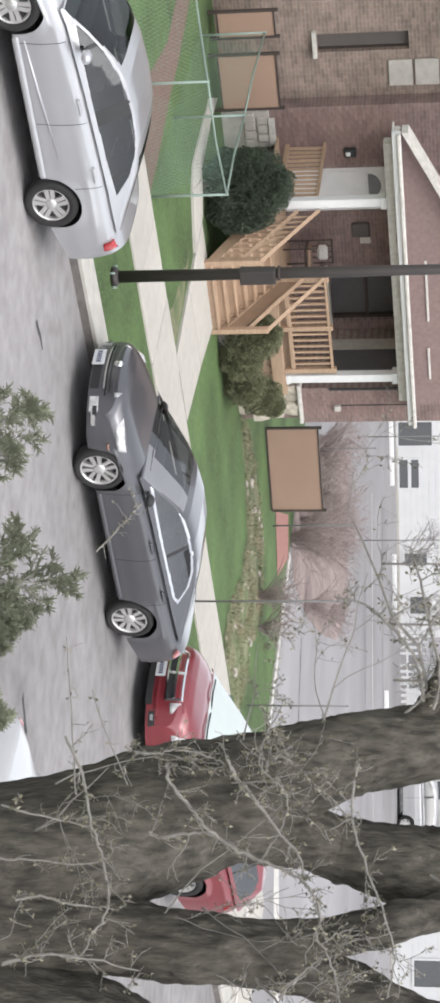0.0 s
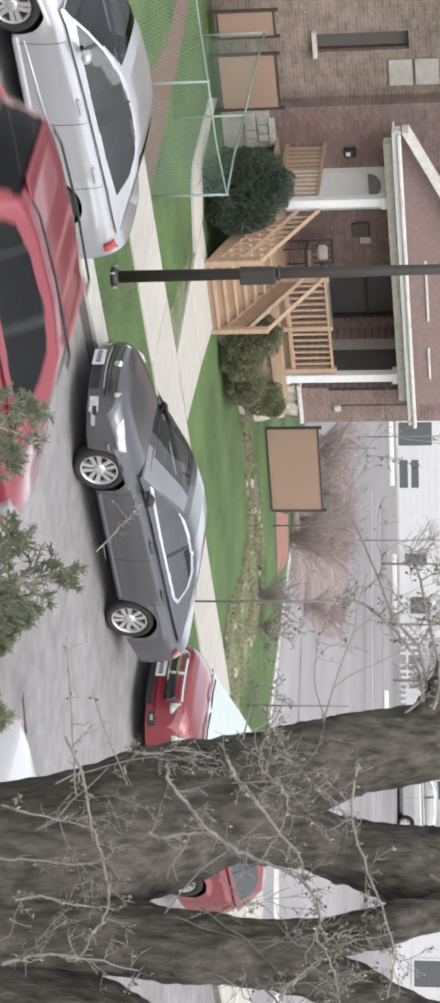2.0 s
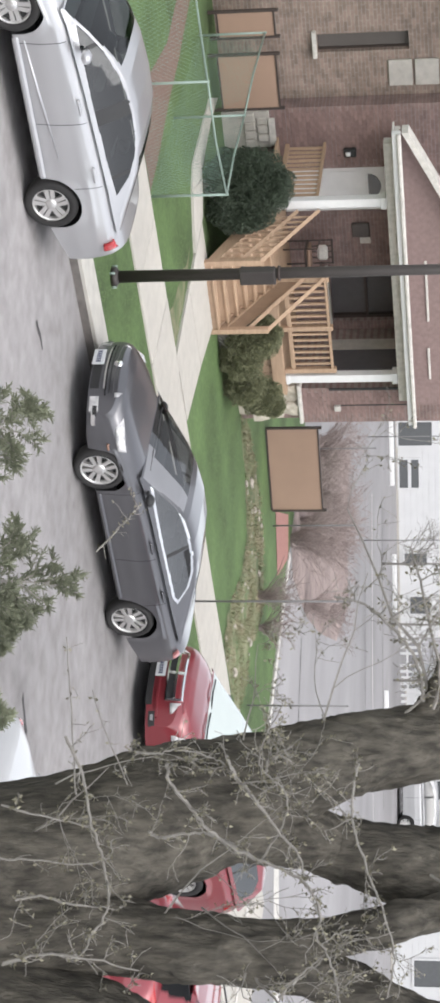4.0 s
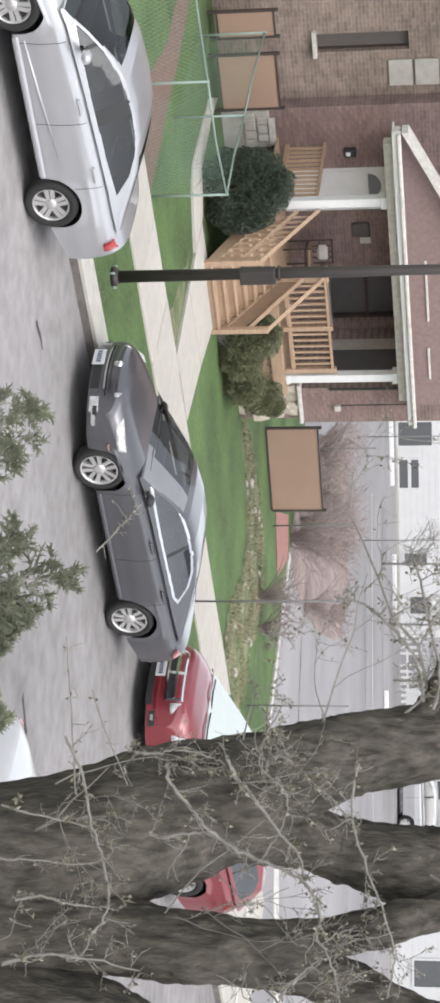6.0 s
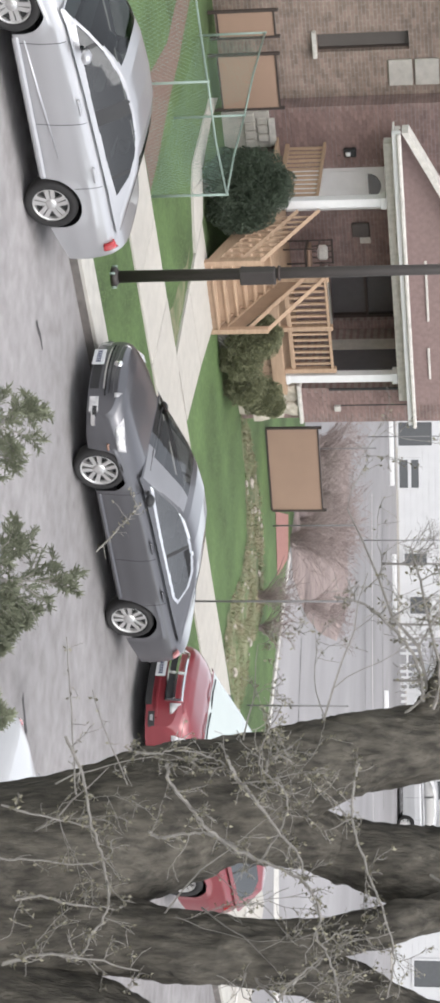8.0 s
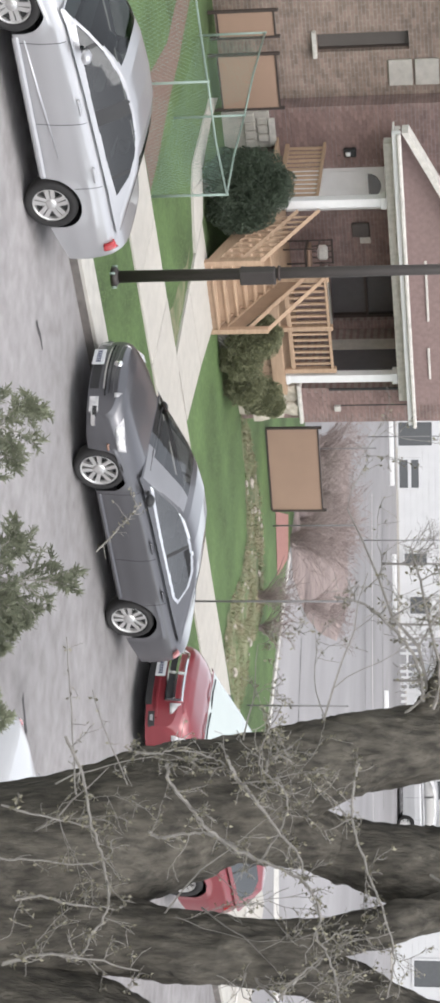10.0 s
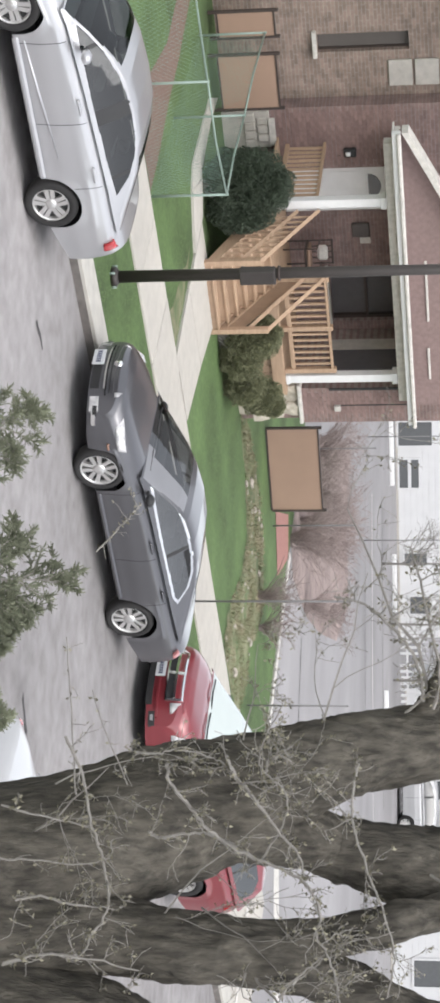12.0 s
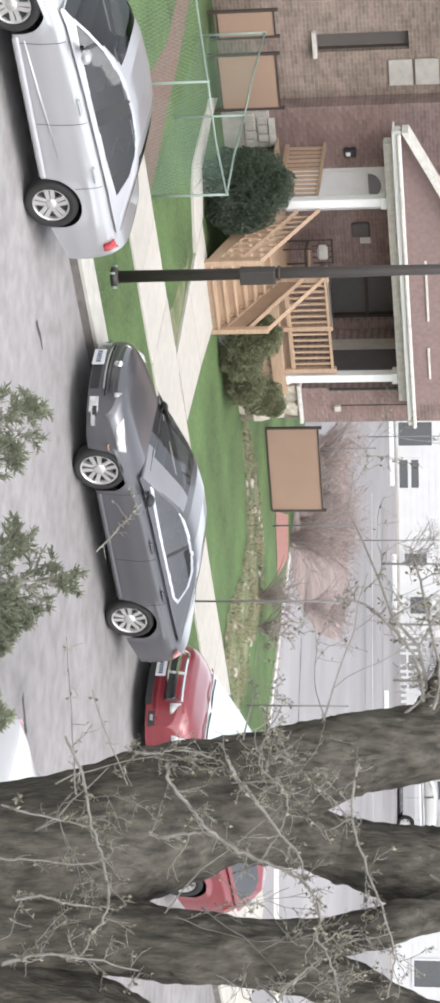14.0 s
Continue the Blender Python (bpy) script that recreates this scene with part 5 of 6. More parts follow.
def grass():
    """Short blades over the lawn, thicker in tufts."""
    g = np.random.default_rng(8)
    vs, fs = [], []
    n = 78000
    xs, ys = g.uniform(14.5, 33.2, n), g.uniform(21.72, 31.2, n)
    for x, y in zip(xs, ys):
        if 23.88 < y < 25.64 or (20.5 < x < 22.75 and 25.5 < y < 29.2) or (19.3 < x < 20.6 and 28.3 < y < 30.6) or (x < 17.5 and y > 25.7 and x > 16.2):
            continue
        if inside(BORDER, x, y) and (edge_gap(BORDER, x, y) > 0.35 or g.random() < 0.3) and noise.noise(Vector((x * 2.0, y * 2.0, 5.0))) < 0.12:
            continue
        q = noise.noise(Vector((x * 0.9, y * 0.9, 0)))
        if g.random() > 0.75 + q * 0.5:
            continue
        hgt = 0.004 + 0.005 * g.random()
        a = g.uniform(0, 6.283)
        w, l = 0.013, 0.075
        k = len(vs)
        vs += [(x - w * math.sin(a), y + w * math.cos(a), 0.118), (x + w * math.sin(a), y - w * math.cos(a), 0.118), (x + l * math.cos(a), y + l * math.sin(a), 0.12 + hgt)]
        fs.append((k, k + 1, k + 2))
    tagged(raw("grass", vs, fs, M["blade"]), "short spring green grass blades on the lawn", "grass", kind="stuff")


grass()


def weeds():
    """Dead straw and leaves in the dry border."""
    g = np.random.default_rng(5)
    vs, fs = [], []
    n = 0
    while n < 15000:
        px, py = g.uniform(25.4, 31.2), g.uniform(25.72, 31.5)
        if not inside(BORDER, px, py) or noise.noise(Vector((px * 1.6, py * 1.6, 3.0))) + g.normal(0, 0.25) < -0.05:
            n += 0.2
            continue
        n += 1
        a, h, l = g.uniform(0, 6.283), g.uniform(0.01, 0.10), g.uniform(0.02, 0.11)
        k = len(vs)
        w = 0.008
        vs += [(px - w * math.sin(a), py + w * math.cos(a), 0.118), (px + w * math.sin(a), py - w * math.cos(a), 0.118), (px + l * math.cos(a), py + l * math.sin(a), 0.12 + h)]
        fs.append((k, k + 1, k + 2))
    tagged(raw("dead_grass", vs, fs, M["straw"]), "dry straw and dead leaves at the lawn edge", "dry grass", kind="stuff")


weeds()


def shrub(at, height, spread, count, seed, label, material=None):
    """A bare many-stemmed shrub."""
    s = thing("bare_shrub", at, 0, label, "shrub", "bare shrubs")
    rnd = random.Random(seed)
    st = ([], [])
    for _ in range(count):
        a = rnd.uniform(0, 2 * math.pi)
        l = height * rnd.uniform(0.5, 1.0)
        d = spread * rnd.uniform(0.2, 1.0)
        p = [(rnd.uniform(-.15, .15), rnd.uniform(-.15, .15), -0.05)]
        for k in range(1, 5):
            t = k / 4
            p.append((d * t ** 1.3 * math.cos(a) + rnd.uniform(-.06, .06), d * t ** 1.3 * math.sin(a) + rnd.uniform(-.06, .06), l * t * (1.15 - 0.25 * t)))
        merge(st, tube_data(p, [0.009, 0.007, 0.006, 0.0045, 0.003], 3))
        for k in (1, 2, 3):
            for _ in range(3):
                q = Vector(p[k])
                e = q + Vector((rnd.uniform(-1, 1), rnd.uniform(-1, 1), rnd.uniform(0.2, 1))) * 0.22 * height
                merge(st, tube_data([q, (q + e) / 2 + Vector((rnd.uniform(-.03, .03), 0, 0.02)), e], [0.005, 0.0035, 0.0025], 3))
    tagged(raw("stem", *st, material or M["shrub_twig"], s), kind="stuff")
    return s


for i, (x, y, hh, sp, c) in enumerate([(30.3, 29.6, 1.2, 0.9, 40), (30.9, 29.3, 0.9, 0.7, 30), (33.9, 35.0, 1.5, 1.2, 60), (35.4, 37.2, 1.7, 1.3, 60), (33.7, 36.4, 1.7, 1.3, 60), (35.6, 40.0, 1.6, 1.4, 60), (38.2, 39.2, 1.4, 1.4, 60), (33.3, 34.4, 1.6, 1.2, 40), (34.7, 36.0, 1.8, 1.3, 40), (36.2, 38.5, 1.6, 1.3, 40), (34.2, 37.8, 1.7, 1.2, 40),
                                       (39.0, 41.0, 1.6, 1.4, 36), (37.5, 36.3, 1.3, 1.2, 36), (40.5, 38.9, 1.2, 1.2, 30), (36.5, 41.5, 1.7, 1.3, 36)]):
    shrub((x, y, 0.08 if x < 33 else -0.04), hh, sp, c, 20 + i, "bare reddish brown shrub on a gravel bed" if x > 33 else "bare brown shrub at the lawn corner")


# ---------------------------------------------------------------- big tree near the camera
def at_depth(h, v, d):
    """A place by its turn to the right and up of the axis of view (metres at ten metres) and its distance along it."""
    fw = Vector((0.67391, 0.72233, -0.15523))
    rt = Vector((0.73118, -0.68218, 0.0))
    up = rt.cross(fw)
    return Vector(EYE) + (fw + rt * (h / 10) + up * (v / 10)) * d


def tree():
    t = thing("tree", (0, 0, 0), 0, "large old tree with a forked dark trunk and bare budding twigs", "tree")
    # limb: rows of (right, up, distance, radius)
    limbs = [
        ("trunk", [(2.05, -6.2, 11.0, 0.66), (1.95, -3.2, 11.0, 0.58), (1.86, -1.6, 11.0, 0.52), (1.74, -1.0, 11.0, 0.43), (1.52, -0.3, 11.0, 0.365), (1.43, -0.05, 11.0, 0.325), (1.40, 0.17, 11.0, 0.32), (1.38, 0.32, 11.0, 0.27)]),
        ("limb", [(1.40, 0.10, 11.0, 0.28), (1.27, 0.5, 11.0, 0.225), (1.20, 0.8, 11.05, 0.195), (1.155, 1.06, 11.1, 0.18), (1.12, 1.4, 11.15, 0.17), (1.09, 1.75, 11.2, 0.155), (1.05, 2.2, 11.3, 0.14), (0.9, 3.4, 11.6, 0.10)]),
        ("limb", [(1.47, 0.0, 11.05, 0.27), (1.60, 0.40, 11.05, 0.165), (1.66, 0.55, 11.1, 0.165), (1.75, 0.85, 11.1, 0.205), (1.82, 1.12, 11.15, 0.225), (1.90, 1.45, 11.2, 0.205), (1.97, 1.8, 11.25, 0.18), (2.05, 2.2, 11.3, 0.16), (2.4, 3.4, 11.5, 0.11)]),
        ("limb", [(2.05, -1.6, 10.9, 0.36), (2.03, -1.0, 10.8, 0.27), (2.075, -0.47, 10.75, 0.18), (2.145, -0.13, 10.7, 0.175), (2.15, 0.26, 10.7, 0.128), (2.09, 0.6, 10.7, 0.09), (2.02, 0.85, 10.75, 0.088), (1.96, 1.1, 10.8, 0.085), (1.90, 1.45, 10.85, 0.082), (1.83, 1.9, 10.9, 0.078), (1.75, 2.4, 11.0, 0.07)]),
        ("limb", [(2.14, -0.10, 10.75, 0.17), (2.20, 0.23, 10.7, 0.15), (2.31, 0.54, 10.7, 0.115), (2.43, 0.85, 10.7, 0.10), (2.56, 1.1, 10.7, 0.09), (2.9, 1.8, 10.8, 0.08)]),
        ("limb", [(1.18, 0.86, 11.1, 0.10), (1.05, 0.97, 11.05, 0.065), (0.93, 1.02, 11.0, 0.045), (0.80, 1.06, 10.95, 0.032), (0.55, 1.2, 10.9, 0.022)]),
        ("limb", [(2.35, -3.0, 10.9, 0.50), (2.42, -1.7, 10.8, 0.42), (2.50, -1.05, 10.7, 0.34), (2.66, -0.55, 10.6, 0.31), (3.1, 0.0, 10.6, 0.25), (3.5, 1.2, 10.6, 0.16)]),
    ]
    lines = []
    for k, (nm, rows) in enumerate(limbs):
        c = curve_pts(rows, 34)
        pts = [at_depth(a, b, d) for a, b, d, r in c]
        rad = [r for a, b, d, r in c]
        SEG = 72
        v, f = tube_data(pts, rad, SEG, rough=0.0, seed=k)
        out = []
        for i, q in enumerate(v):
            u = q + Vector((0, 0, 0)) + 0.15 * noise.noise_vector(q * 1.3)
            furrow = 1 - abs(noise.noise(Vector((u.x * 13, u.y * 13, u.z * 2.6)))) * 2.4
            fine = noise.noise(Vector((q.x * 34, q.y * 34, q.z * 9)))
            g = furrow * 0.019 + fine * 0.011 + noise.noise(q * 2.1) * 0.035
            out.append(q + (q - pts[i // SEG]).normalized() * g)
        raw(nm, out, f, M["bark"], t, "", True)
        lines.append((pts, rad))
    rnd = random.Random(11)
    tw, bd = ([], []), ([], [])

    def buds(p, n):
        for _ in range(n):
            o = Vector((rnd.gauss(0, 1), rnd.gauss(0, 1), rnd.gauss(0, 1))).normalized()
            c = p + o * 0.006
            s = rnd.uniform(0.010, 0.022)
            sd = o.cross(Vector((0.3, 0.2, 0.9))).normalized()
            k = len(bd[0])
            bd[0].extend([c, c + o * s * 0.6 + sd * s * 0.4, c + o * s * 1.3, c + o * s * 0.6 - sd * s * 0.4])
            bd[1].append((k, k + 1, k + 2, k + 3))

    def grow(p, d, l, r, depth):
        n = 6
        pts, dirs = [Vector(p)], []
        d = Vector(d).normalized()
        for i in range(n):
            d = (d + Vector((rnd.gauss(0, 1), rnd.gauss(0, 1), rnd.gauss(0, 1) + 0.25)) * 0.17).normalized()
            pts.append(pts[-1] + d * (l / n))
            dirs.append(d.copy())
        rad = [max(0.0018, r * (1 - 0.72 * i / n)) for i in range(n + 1)]
        merge(tw, tube_data(pts, rad, 5 if r > 0.008 else 3, cap=False))
        for i in range(1, n + 1):
            if depth < 3 and rnd.random() < 0.62:
                sd = (dirs[i - 1] + Vector((rnd.gauss(0, 1), rnd.gauss(0, 1), rnd.gauss(0, 1) + 0.3)) * 0.85).normalized()
                grow(pts[i], sd, l * rnd.uniform(0.35, 0.6), rad[i] * 0.62, depth + 1)
            if depth >= 1 and rnd.random() < 0.28:
                buds(pts[i], rnd.randint(1, 3))

    # shoots from the bark towards the house and the window
    starts = [(1.2, -0.55), (1.6, -0.95), (1.75, -0.75), (1.95, -0.6), (2.2, -0.9), (2.3, -0.5), (1.7, -0.3), (1.95, -0.1), (1.5, -0.15), (1.8, 0.2), (2.1, 0.3), (2.3, 0.0), (1.35, -0.85), (2.4, -0.7), (1.75, 0.75), (1.3, 0.5), (2.12, 0.1), (1.9, -0.95), (1.5, -0.5), (1.35, 0.05), (1.45, -0.8), (1.65, -0.6), (2.1, -0.35), (2.15, -0.7), (1.85, -0.45), (1.3, 0.2), (2.6, -0.6), (1.2, 0.75), (1.8, 1.0), (2.45, -0.95)]
    for a, b in [q for k, q in enumerate(starts) if k % 3 == 1]:
        p = at_depth(a, b, 10.72)
        grow(p, Vector((rnd.gauss(-0.45, 0.35), rnd.gauss(-0.45, 0.35), rnd.uniform(0.1, 1.2))), rnd.uniform(0.5, 1.15), rnd.uniform(0.006, 0.011), 0)
    # boughs reaching out in front of the side street
    for a, b, d, dirx, l, r in ((1.08, 1.0, 11.0, -0.9, 1.3, 0.013), (1.14, 0.75, 11.0, -0.8, 1.1, 0.010), (1.12, 1.2, 11.0, -0.8, 1.4, 0.013), (1.18, 0.45, 10.95, -0.6, 1.0, 0.008), (1.22, 0.1, 10.85, -0.35, 0.6, 0.006), (1.35, -0.8, 10.7, -0.35, 0.6, 0.006)):
        p = at_depth(a, b, d)
        rt = Vector((0.731, -0.682, 0.0))
        grow(p, rt * dirx + Vector((0, 0, rnd.uniform(-0.1, 0.5))), l, r, 0)
    # long pale shoots, rows of (right, up) at one distance
    shoots = [([(1.12, -0.75), (1.31, -0.67), (1.555, -0.627), (1.74, -0.57), (1.94, -0.55), (2.08, -0.63), (2.175, -0.69), (2.17, -0.87), (2.22, -1.06)], 10.1, 0.011),
              ([(1.45, -1.06), (1.51, -0.84), (1.555, -0.627)], 10.1, 0.008), ([(1.91, -1.0), (1.89, -0.87), (1.93, -0.72), (1.95, -0.55)], 10.1, 0.009),
              ([(1.26, -0.26), (1.35, -0.25), (1.49, -0.135), (1.60, -0.04), (1.68, 0.08), (1.745, 0.23), (1.83, 0.39), (1.985, 0.47), (2.09, 0.45), (2.23, 0.525), (2.41, 0.556)], 9.9, 0.013),
              ([(1.22, 0.02), (1.29, 0.05), (1.49, 0.20), (1.62, 0.295), (1.70, 0.37), (1.83, 0.39)], 9.95, 0.012), ([(1.585, -0.35), (1.61, -0.29), (1.59, -0.135), (1.62, 0.0), (1.72, 0.17)], 10.0, 0.011),
              ([(1.26, 0.66), (1.40, 0.63), (1.555, 0.63), (1.75, 0.69), (1.95, 0.76), (2.17, 0.82), (2.38, 0.79)], 10.0, 0.010), ([(2.38, 0.27), (2.26, 0.39), (2.19, 0.48)], 9.95, 0.010),
              ([(0.24, -0.60), (0.126, -0.49), (0.074, -0.44), (0.006, -0.38)], 10.4, 0.007), ([(0.97, 0.97), (0.83, 0.955), (0.69, 0.89), (0.59, 0.80), (0.495, 0.69), (0.46, 0.54)], 10.9, 0.014),
              ([(1.0, 1.02), (0.82, 1.05), (0.54, 0.99), (0.36, 0.955), (0.22, 0.91)], 10.9, 0.014), ([(1.20, -0.41), (1.21, -0.32), (1.19, -0.21), (1.23, -0.04), (1.29, 0.05)], 10.0, 0.008),
              ([(1.71, -1.06), (1.72, -0.87), (1.74, -0.69), (1.71, -0.55), (1.62, -0.53)], 10.2, 0.007), ([(1.72, 0.19), (1.555, 0.295), (1.40, 0.31), (1.28, 0.19), (1.155, 0.20), (0.97, 0.295)], 10.05, 0.008),
              ([(2.21, -1.06), (2.17, -0.85), (2.19, -0.66), (2.25, -0.4)], 10.0, 0.009), ([(2.2, 0.48), (2.36, 0.3), (2.5, 0.2)], 10.0, 0.007),
              ([(1.40, -0.70), (1.0, -0.72), (0.65, -0.74)], 10.2, 0.006), ([(1.36, -0.45), (1.12, -0.55), (0.9, -0.62)], 10.3, 0.005)]
    for rows, dist, rr in shoots:
        c = curve_pts([(*p, dist) for p in rows], 6)
        pts = [at_depth(*p) + Vector((rnd.gauss(0, .003), rnd.gauss(0, .003), rnd.gauss(0, .003))) for p in c]
        merge(tw, tube_data(pts, [0.75 * rr * (1 - 0.45 * i / len(pts)) for i in range(len(pts))], 6))
        for i in range(1, len(pts), 2):
            buds(pts[i], rnd.randint(2, 5))
        for i in range(2, len(pts), 3):
            grow(pts[i], Vector((rnd.gauss(0, 1), rnd.gauss(0, 1), rnd.gauss(0.3, 1))), rnd.uniform(0.04, 0.12) if rr < 0.0075 else rnd.uniform(0.08, 0.2), rr * 0.35, 3 if rr < 0.0075 else 2)
    tagged(raw("twig", *tw, M["twig"], t, "grey bare twigs"), kind="stuff")
    tagged(raw("bud", *bd, M["bud"], t, "small opening buds"), kind="stuff")
    return t


tree()


def conifer():
    """Sprays of an evergreen that stands under the window; each bough sways a little."""
    boughs = []
    rnd = random.Random(4)
    specs = [(-0.26, -1.27, 8.4, 0.34, -26), (0.36, -1.24, 8.2, 0.38, -2), (0.58, -1.20, 8.25, 0.22, 2), (0.97, -1.22, 8.0, 0.14, 15)]
    for i, (h0, v0, d0, l, lean) in enumerate(specs):
        base = at_depth(h0 * 10 / 10, v0, d0)
        b = thing("conifer_bough", tuple(base), 0, "soft green conifer spray swaying below the window", "conifer", "conifer boughs")
        rt, up = Vector((0.731, -0.682, 0)), Vector((0.1, 0.11, 0.988))
        st, nd = ([], []), ([], [])

        def spray(p, d, ln, r, depth):
            n = 7
            pts = [Vector(p)]
            d = Vector(d).normalized()
            for k in range(n):
                d = (d + Vector((rnd.gauss(0, .1), rnd.gauss(0, .1), rnd.gauss(0, .1)))).normalized()
                pts.append(pts[-1] + d * ln / n)
                side = d.cross(Vector((0.6, 0.65, -0.3))).normalized()
                if depth < 2:
                    for sg in (-1, 1):
                        if rnd.random() < (0.62 if depth == 0 else 0.25):
                            spray(pts[-1], d * 0.9 + side * sg * rnd.uniform(0.5, 0.9) + Vector((rnd.gauss(0, .25), rnd.gauss(0, .25), rnd.gauss(0, .2))), ln * rnd.uniform(0.4, 0.62) * (1.15 - 0.8 * k / n), r * 0.5, depth + 1)
                if depth >= 1:
                    for _ in range(4):
                        o = (d * 1.3 + Vector((rnd.gauss(0, 1), rnd.gauss(0, 1), rnd.gauss(0, 1)))).normalized()
                        s = rnd.uniform(0.018, 0.040)
                        w = o.cross(Vector((0.5, 0.6, 0.2))).normalized() * 0.0028
                        q = pts[-1] - d * rnd.random() * ln / n
                        m = len(nd[0])
                        nd[0].extend([q - w, q + w, q + o * s + w * 0.5, q + o * s - w * 0.5])
                        nd[1].append((m, m + 1, m + 2, m + 3))
            merge(st, tube_data(pts, [max(0.0015, r * (1 - 0.7 * k / n)) for k in range(n + 1)], 4, cap=False))

        a = radians(lean)
        spray((0, 0, 0), up * math.cos(a) + rt * math.sin(a), l, 0.010, 0)
        spray((0, 0, 0), up * math.cos(a + 0.6) + rt * math.sin(a + 0.6), l * 0.7, 0.006, 0)
        spray((0, 0, 0), up * math.cos(a - 0.6) + rt * math.sin(a - 0.6), l * 0.7, 0.006, 0)
        tagged(raw("twig", *st, M["twig"], b), kind="stuff")
        tagged(raw("needle", *nd, M["needle"], b), kind="stuff")
        boughs.append((b, base))
    # the stem that carries them, below the view
    c = thing("conifer", (6.0, 5.6, 0.1), 0, "evergreen tree below the window", "conifer")
    tube("trunk", [(0, 0, -0.1), (0, 0, 1.6), (0.05, 0.05, 2.9)], [0.11, 0.07, 0.02], M["bark"], c, 10)
    for b, base in boughs:
        q = base - Vector((6.0, 5.6, 0.1))
        tube("bough_stem", [(0.03, 0.03, max(1.5, q.z - 1.6)), (q.x * 0.5, q.y * 0.5, q.z - 0.45), tuple(q)], [0.025, 0.018, 0.009], M["twig"], c, 5)
    return boughs


BOUGHS = conifer()


# ---------------------------------------------------------------- far side
def far_house(at, w, d, hgt, turn, label, wins):
    h = thing("far_house", at, turn, label, "house", "far houses")
    boxed("wall", (0, 0, 0), (w, d, hgt), M["siding"], h)
    boxed("base_course", (-0.05, -0.08, 0), (w + 0.05, -0.002, 0.08), M["stone"], h)
    prism("roof", [(-0.4, hgt), (w / 2, hgt + w * 0.3), (w + 0.4, hgt)], -0.4, d + 0.4, M["roof_grey"], h)
    for k in range(int(hgt / 0.25)):
        boxed("siding_board", (0.0, -0.03, 0.09 + k * 0.25), (w, -0.004, 0.09 + k * 0.25 + 0.235), M["siding"], h)
    for x, z, ww, hh in wins:
        q = boxed("window", (x, -0.06, z), (x + ww, -0.033, z + hh), M["far_glass"], h)
        for a, b in (((x - 0.08, -0.09, z - 0.08), (x, -0.032, z + hh + 0.08)), ((x + ww, -0.09, z - 0.08), (x + ww + 0.08, -0.032, z + hh + 0.08)), ((x, -0.09, z + hh), (x + ww, -0.032, z + hh + 0.08)), ((x, -0.09, z - 0.08), (x + ww, -0.032, z))):
            boxed("frame", a, b, M["siding"], q)
    return h


far_house((55.2, 64.0, -0.06), 9.0, 8, 5.5, -35, "white clapboard house across the side street", [(0.12, 0.12, 0.95, 1.35), (1.65, 0.14, 1.15, 0.34), (1.65, 0.62, 1.15, 0.30), (5.5, 0.3, 0.5, 0.9), (7.3, 0.5, 0.7, 0.8), (1.0, 3.4, 1.0, 1.4), (4.5, 3.4, 1.0, 1.4)])
far_house((47.0, 67.5, -0.06), 7.0, 8, 5.5, -35, "grey-white house with a dark garage front", [(2.0, 0.4, 3.4, 2.0)])
far_house((67.0, 60.0, -0.06), 10, 8, 5.5, -40, "white house behind bare trees", [(1.0, 1.0, 0.8, 1.2), (4.0, 1.0, 0.8, 1.2), (7.0, 1.0, 0.8, 1.2)])
far_house((66.0, 48.6, -0.06), 9, 8, 5.5, -48, "grey and white house beyond the street", [(0.6, 1.0, 0.7, 1.0), (2.6, 0.9, 1.0, 1.3), (4.6, 0.9, 1.0, 1.3)])


def posts():
    for x, y, hgt in ((30.75, 27.05, 2.1), (30.95, 32.4, 1.9), (24.72, 24.05, 2.75), (45.28, 46.72, 2.9), (46.95, 53.53, 2.9), (34.63, 39.05, 1.75)):
        p = thing("sign_post", (x, y, 0.0), 0, "thin grey metal post", "post", "thin metal posts")
        tube("post", [(0, 0, -0.05), (0, 0, hgt)], 0.018, M["post_grey"], p, 6)
        tube("cap", [(0, 0, hgt + 0.001), (0, 0, hgt + 0.03)], [0.022, 0.012], M["post_grey"], p, 6)


posts()


def far_car():
    s = dict(L=4.6, W=1.80, H=1.62, wb=2.65, fo=0.92, R=0.33, rim=0.20, spokes=5, paint=M["paint_white"], belt=1.0, roofw=1.25, sill=0.24,
             top=[(0, 0.65), (0.07, 0.78), (0.3, 0.88), (1.2, 1.0), (2.0, 1.05), (3.4, 1.08), (4.4, 1.1), (4.56, 1.0), (4.6, 0.8)],
             roof=[(0.95, 0.98), (1.4, 1.25), (1.85, 1.50), (2.1, 1.58), (2.5, 1.62), (3.4, 1.60), (4.0, 1.5), (4.4, 1.1)],
             doors=(1.42, 2.50, 3.40), dlo=[(1.30, 1.06), (1.72, 1.28), (2.15, 1.45), (2.6, 1.50), (3.4, 1.48), (3.9, 1.38), (4.0, 1.13), (2.0, 1.08)],
             shield=(0.98, 1.95), rear=(3.9, 4.36), pillars=(2.50,), mirror=(1.52, 1.1), handles=())
    root, _, _ = car("car", s, (64.8, 55.6, -0.06), -42, "white hatchback parked across the side street")


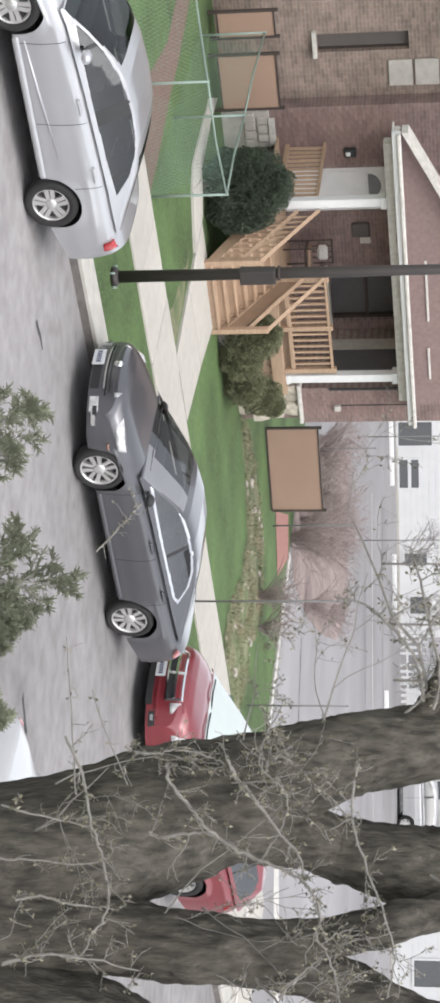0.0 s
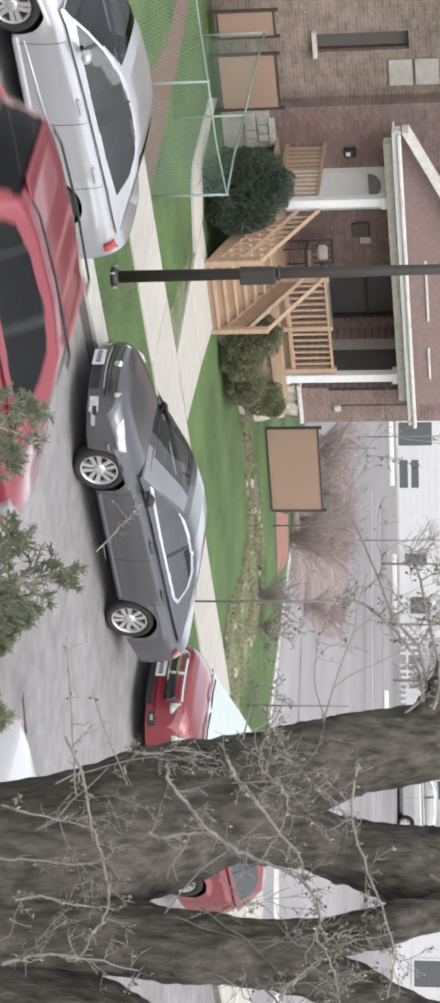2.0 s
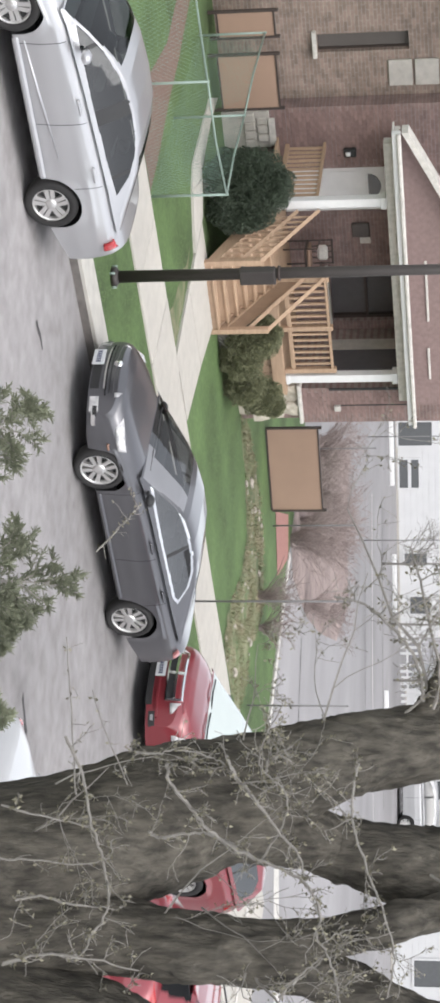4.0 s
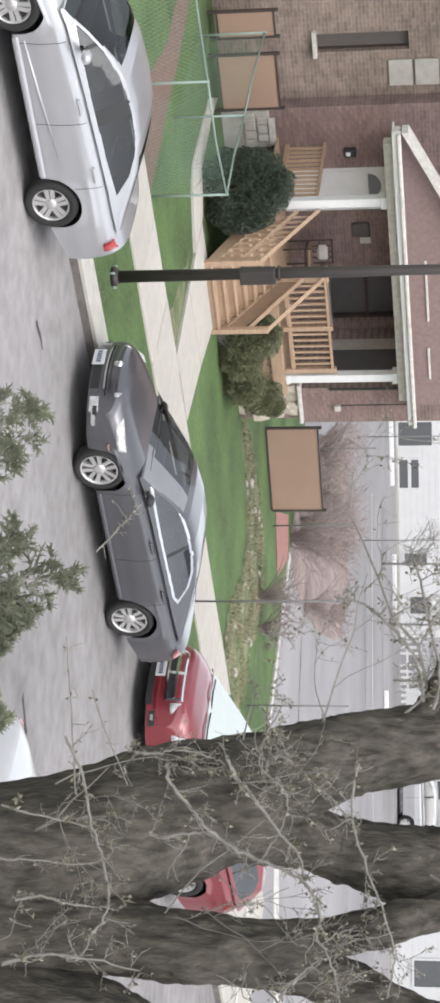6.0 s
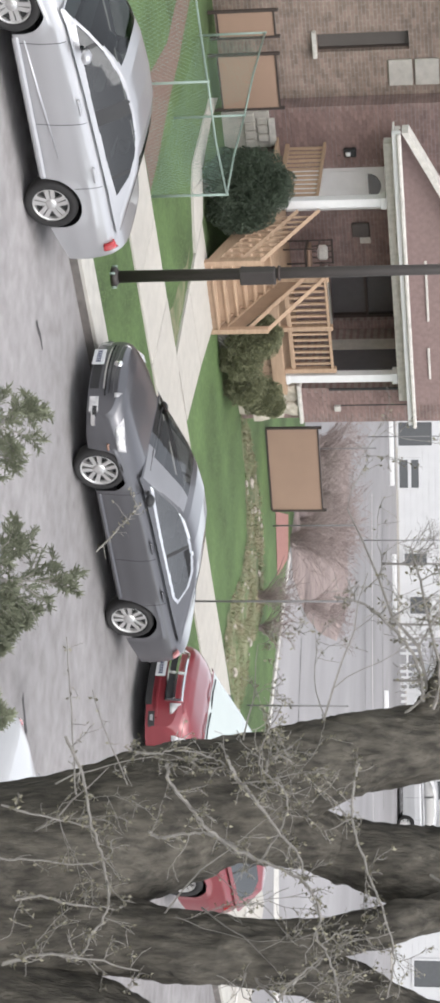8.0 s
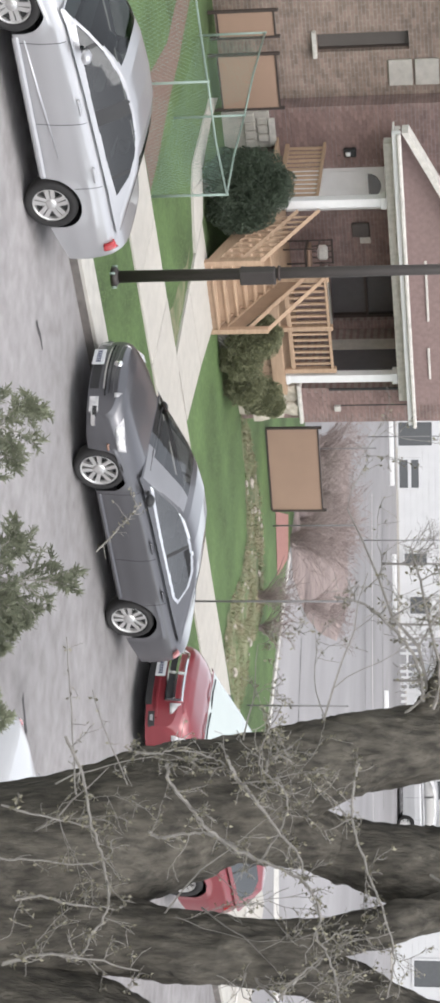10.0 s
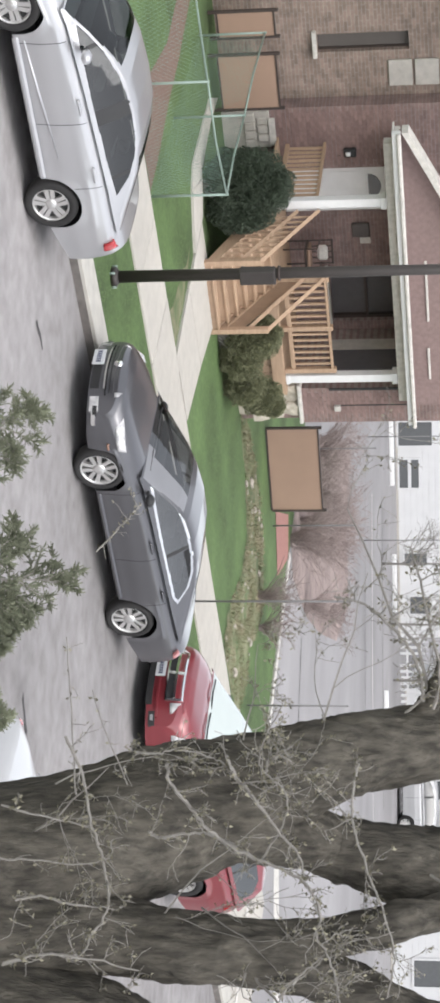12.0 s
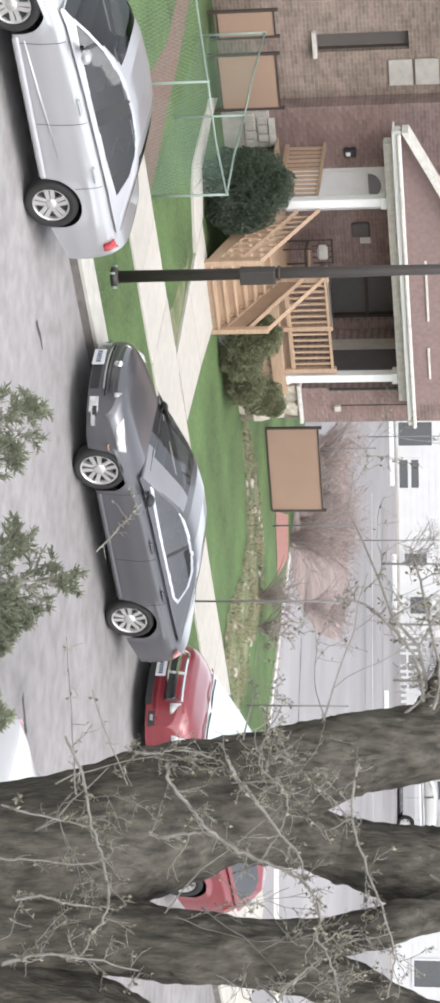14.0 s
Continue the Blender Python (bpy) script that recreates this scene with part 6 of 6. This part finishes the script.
def picket_fence():
    f = thing("picket_fence", (57.5, 64.5, -0.06), -42, "weathered white picket fence along the side street", "fence")
    n = 62
    first = prism("picket", [(0, 0), (0.11, 0), (0.11, 1.0), (0.055, 1.1), (0, 1.0)], 0, 0.02, M["siding"], f)
    for k in range(1, n):
        if k % 17 == 0:
            continue
        o = new("picket", first.data)
        o.parent = f
        o.location = (k * 0.25, 0, 0.03 * math.sin(k * 1.9))
    for z in (0.25, 0.8):
        boxed("rail", (0, 0.022, z), (n * 0.25, 0.06, z + 0.08), M["siding"], f)
    for k in range(7):
        boxed("post", (k * 2.5, 0.062, 0), (k * 2.5 + 0.1, 0.16, 1.15), M["siding"], f, 0.01)


picket_fence()
far_car()


def far_kerb():
    k = thing("far_kerb", (0, 0, 0), 0, "white painted kerb pieces across the side street", "kerb", kind="structure")
    for (ax, ay), (bx, by) in (((52.9, 61.2), (55.1, 59.9)), ((57.6, 58.6), (59.4, 57.2)), ((60.8, 62.5), (61.8, 61.5)), ((62.6, 61.7), (63.8, 61.0)), ((58.2, 52.0), (60.4, 49.6))):
        d = math.hypot(bx - ax, by - ay)
        m = pose(ax, ay, -0.06, 0, 0, math.degrees(math.atan2(by - ay, bx - ax)))
        boxed("kerb_stone", (0, 0, 0), (d, 0.3, 0.16), M["white"], k, 0.02, m=m)


def bare_tree(at, height, seed):
    """A small leafless tree far off."""
    t = thing("bare_tree", at, 0, "leafless grey street tree far off", "tree", "far bare trees")
    rnd = random.Random(seed)
    tube("trunk", [(0, 0, -0.1), (0.05, 0, height * 0.3), (0.1, 0.1, height * 0.75)], [0.05, 0.04, 0.02], M["twig"], t, 8)
    st = ([], [])

    def limb(p, d, l, r, depth):
        pts = [Vector(p)]
        d = Vector(d).normalized()
        for _ in range(4):
            d = (d + Vector((rnd.gauss(0, 1), rnd.gauss(0, 1), rnd.gauss(0.3, 1))) * 0.18).normalized()
            pts.append(pts[-1] + d * l / 4)
        merge(st, tube_data(pts, [r, r * 0.8, r * 0.65, r * 0.5, r * 0.35], 4, cap=False))
        if depth < 3:
            for q in pts[1:]:
                for _ in range(2):
                    limb(q, d + Vector((rnd.gauss(0, 1), rnd.gauss(0, 1), rnd.gauss(0.2, 0.8))) * 0.8, l * rnd.uniform(0.4, 0.62), r * 0.5, depth + 1)

    for k in range(7):
        a = k * 0.9 + rnd.random()
        limb((0, 0, height * (0.14 + 0.08 * k)), (math.cos(a), math.sin(a), 0.5), height * 0.36, 0.032, 1)
    tagged(raw("branch", *st, M["twig"], t), kind="stuff")


far_kerb()
for k, (x, y, hh) in enumerate(((54.5, 55.0, 3.6), (58.8, 56.0, 4.0), (61.5, 55.5, 4.2), (60.5, 51.0, 4.0), (63.5, 53.0, 4.4))):
    bare_tree((x, y, -0.06), hh, 50 + k)
# ---------------------------------------------------------------- bricks that stand out
def bricks():
    """Single bricks on the two stretches of red wall that lie open to the street."""
    bm = bmesh.new()
    box(bm, (0, 0, 0), (0.194, 0.03, 0.062), 0.004)
    first = None
    for x0, x1, y, z0, z1 in ((-0.74, 0.50, 2.192, 1.15, 3.35), (4.22, 5.0, 0.242, 1.40, 3.38)):
        for r in range(int((z1 - z0) / 0.074)):
            x = x0 + (0.1 if r % 2 else 0.0)
            while x + 0.194 <= x1 + 0.01:
                if first is None:
                    first = part("brick", bm, M["brick_piece"], HOUSE)
                    o = first
                else:
                    o = new("brick", first.data)
                    o.parent = HOUSE
                o.location = (x, y + 0.002 * math.sin(r * 3.1 + x * 17), z0 + r * 0.074)
                x += 0.204


bricks()


# ---------------------------------------------------------------- what moves
def motions():
    v, x0 = 6.05, 14.79
    rows = []
    for k in range(0, 29):
        t = k * 0.5
        rows.append((t, pose(x0 + v * (t - 2.85) + 4.12, 15.05, 0.0, 0, 0, 180)))
    walk(SUV, rows)
    # its wheels roll
    for w in [c for c in SUV.children if c.name.startswith("wheel")]:
        rest = w.matrix_basis.copy()
        sign = -1 if w.location.y < 0 else 1
        walk(w, [(k / 15, rest @ Matrix.Rotation(sign * v * (k / 15) / 0.352, 4, "Y")) for k in range(211)])
    for i, (b, base) in enumerate(BOUGHS):
        rows = []
        for k in range(0, 29):
            t = k * 0.5
            a = 1.6 * math.sin(t * 1.7 + i * 1.3) + 0.9 * math.sin(t * 3.1 + i)
            c = 1.2 * math.sin(t * 1.3 + i * 2.1)
            rows.append((t, pose(base.x, base.y, base.z, a, c, 0.6 * a)))
        walk(b, rows)


motions()
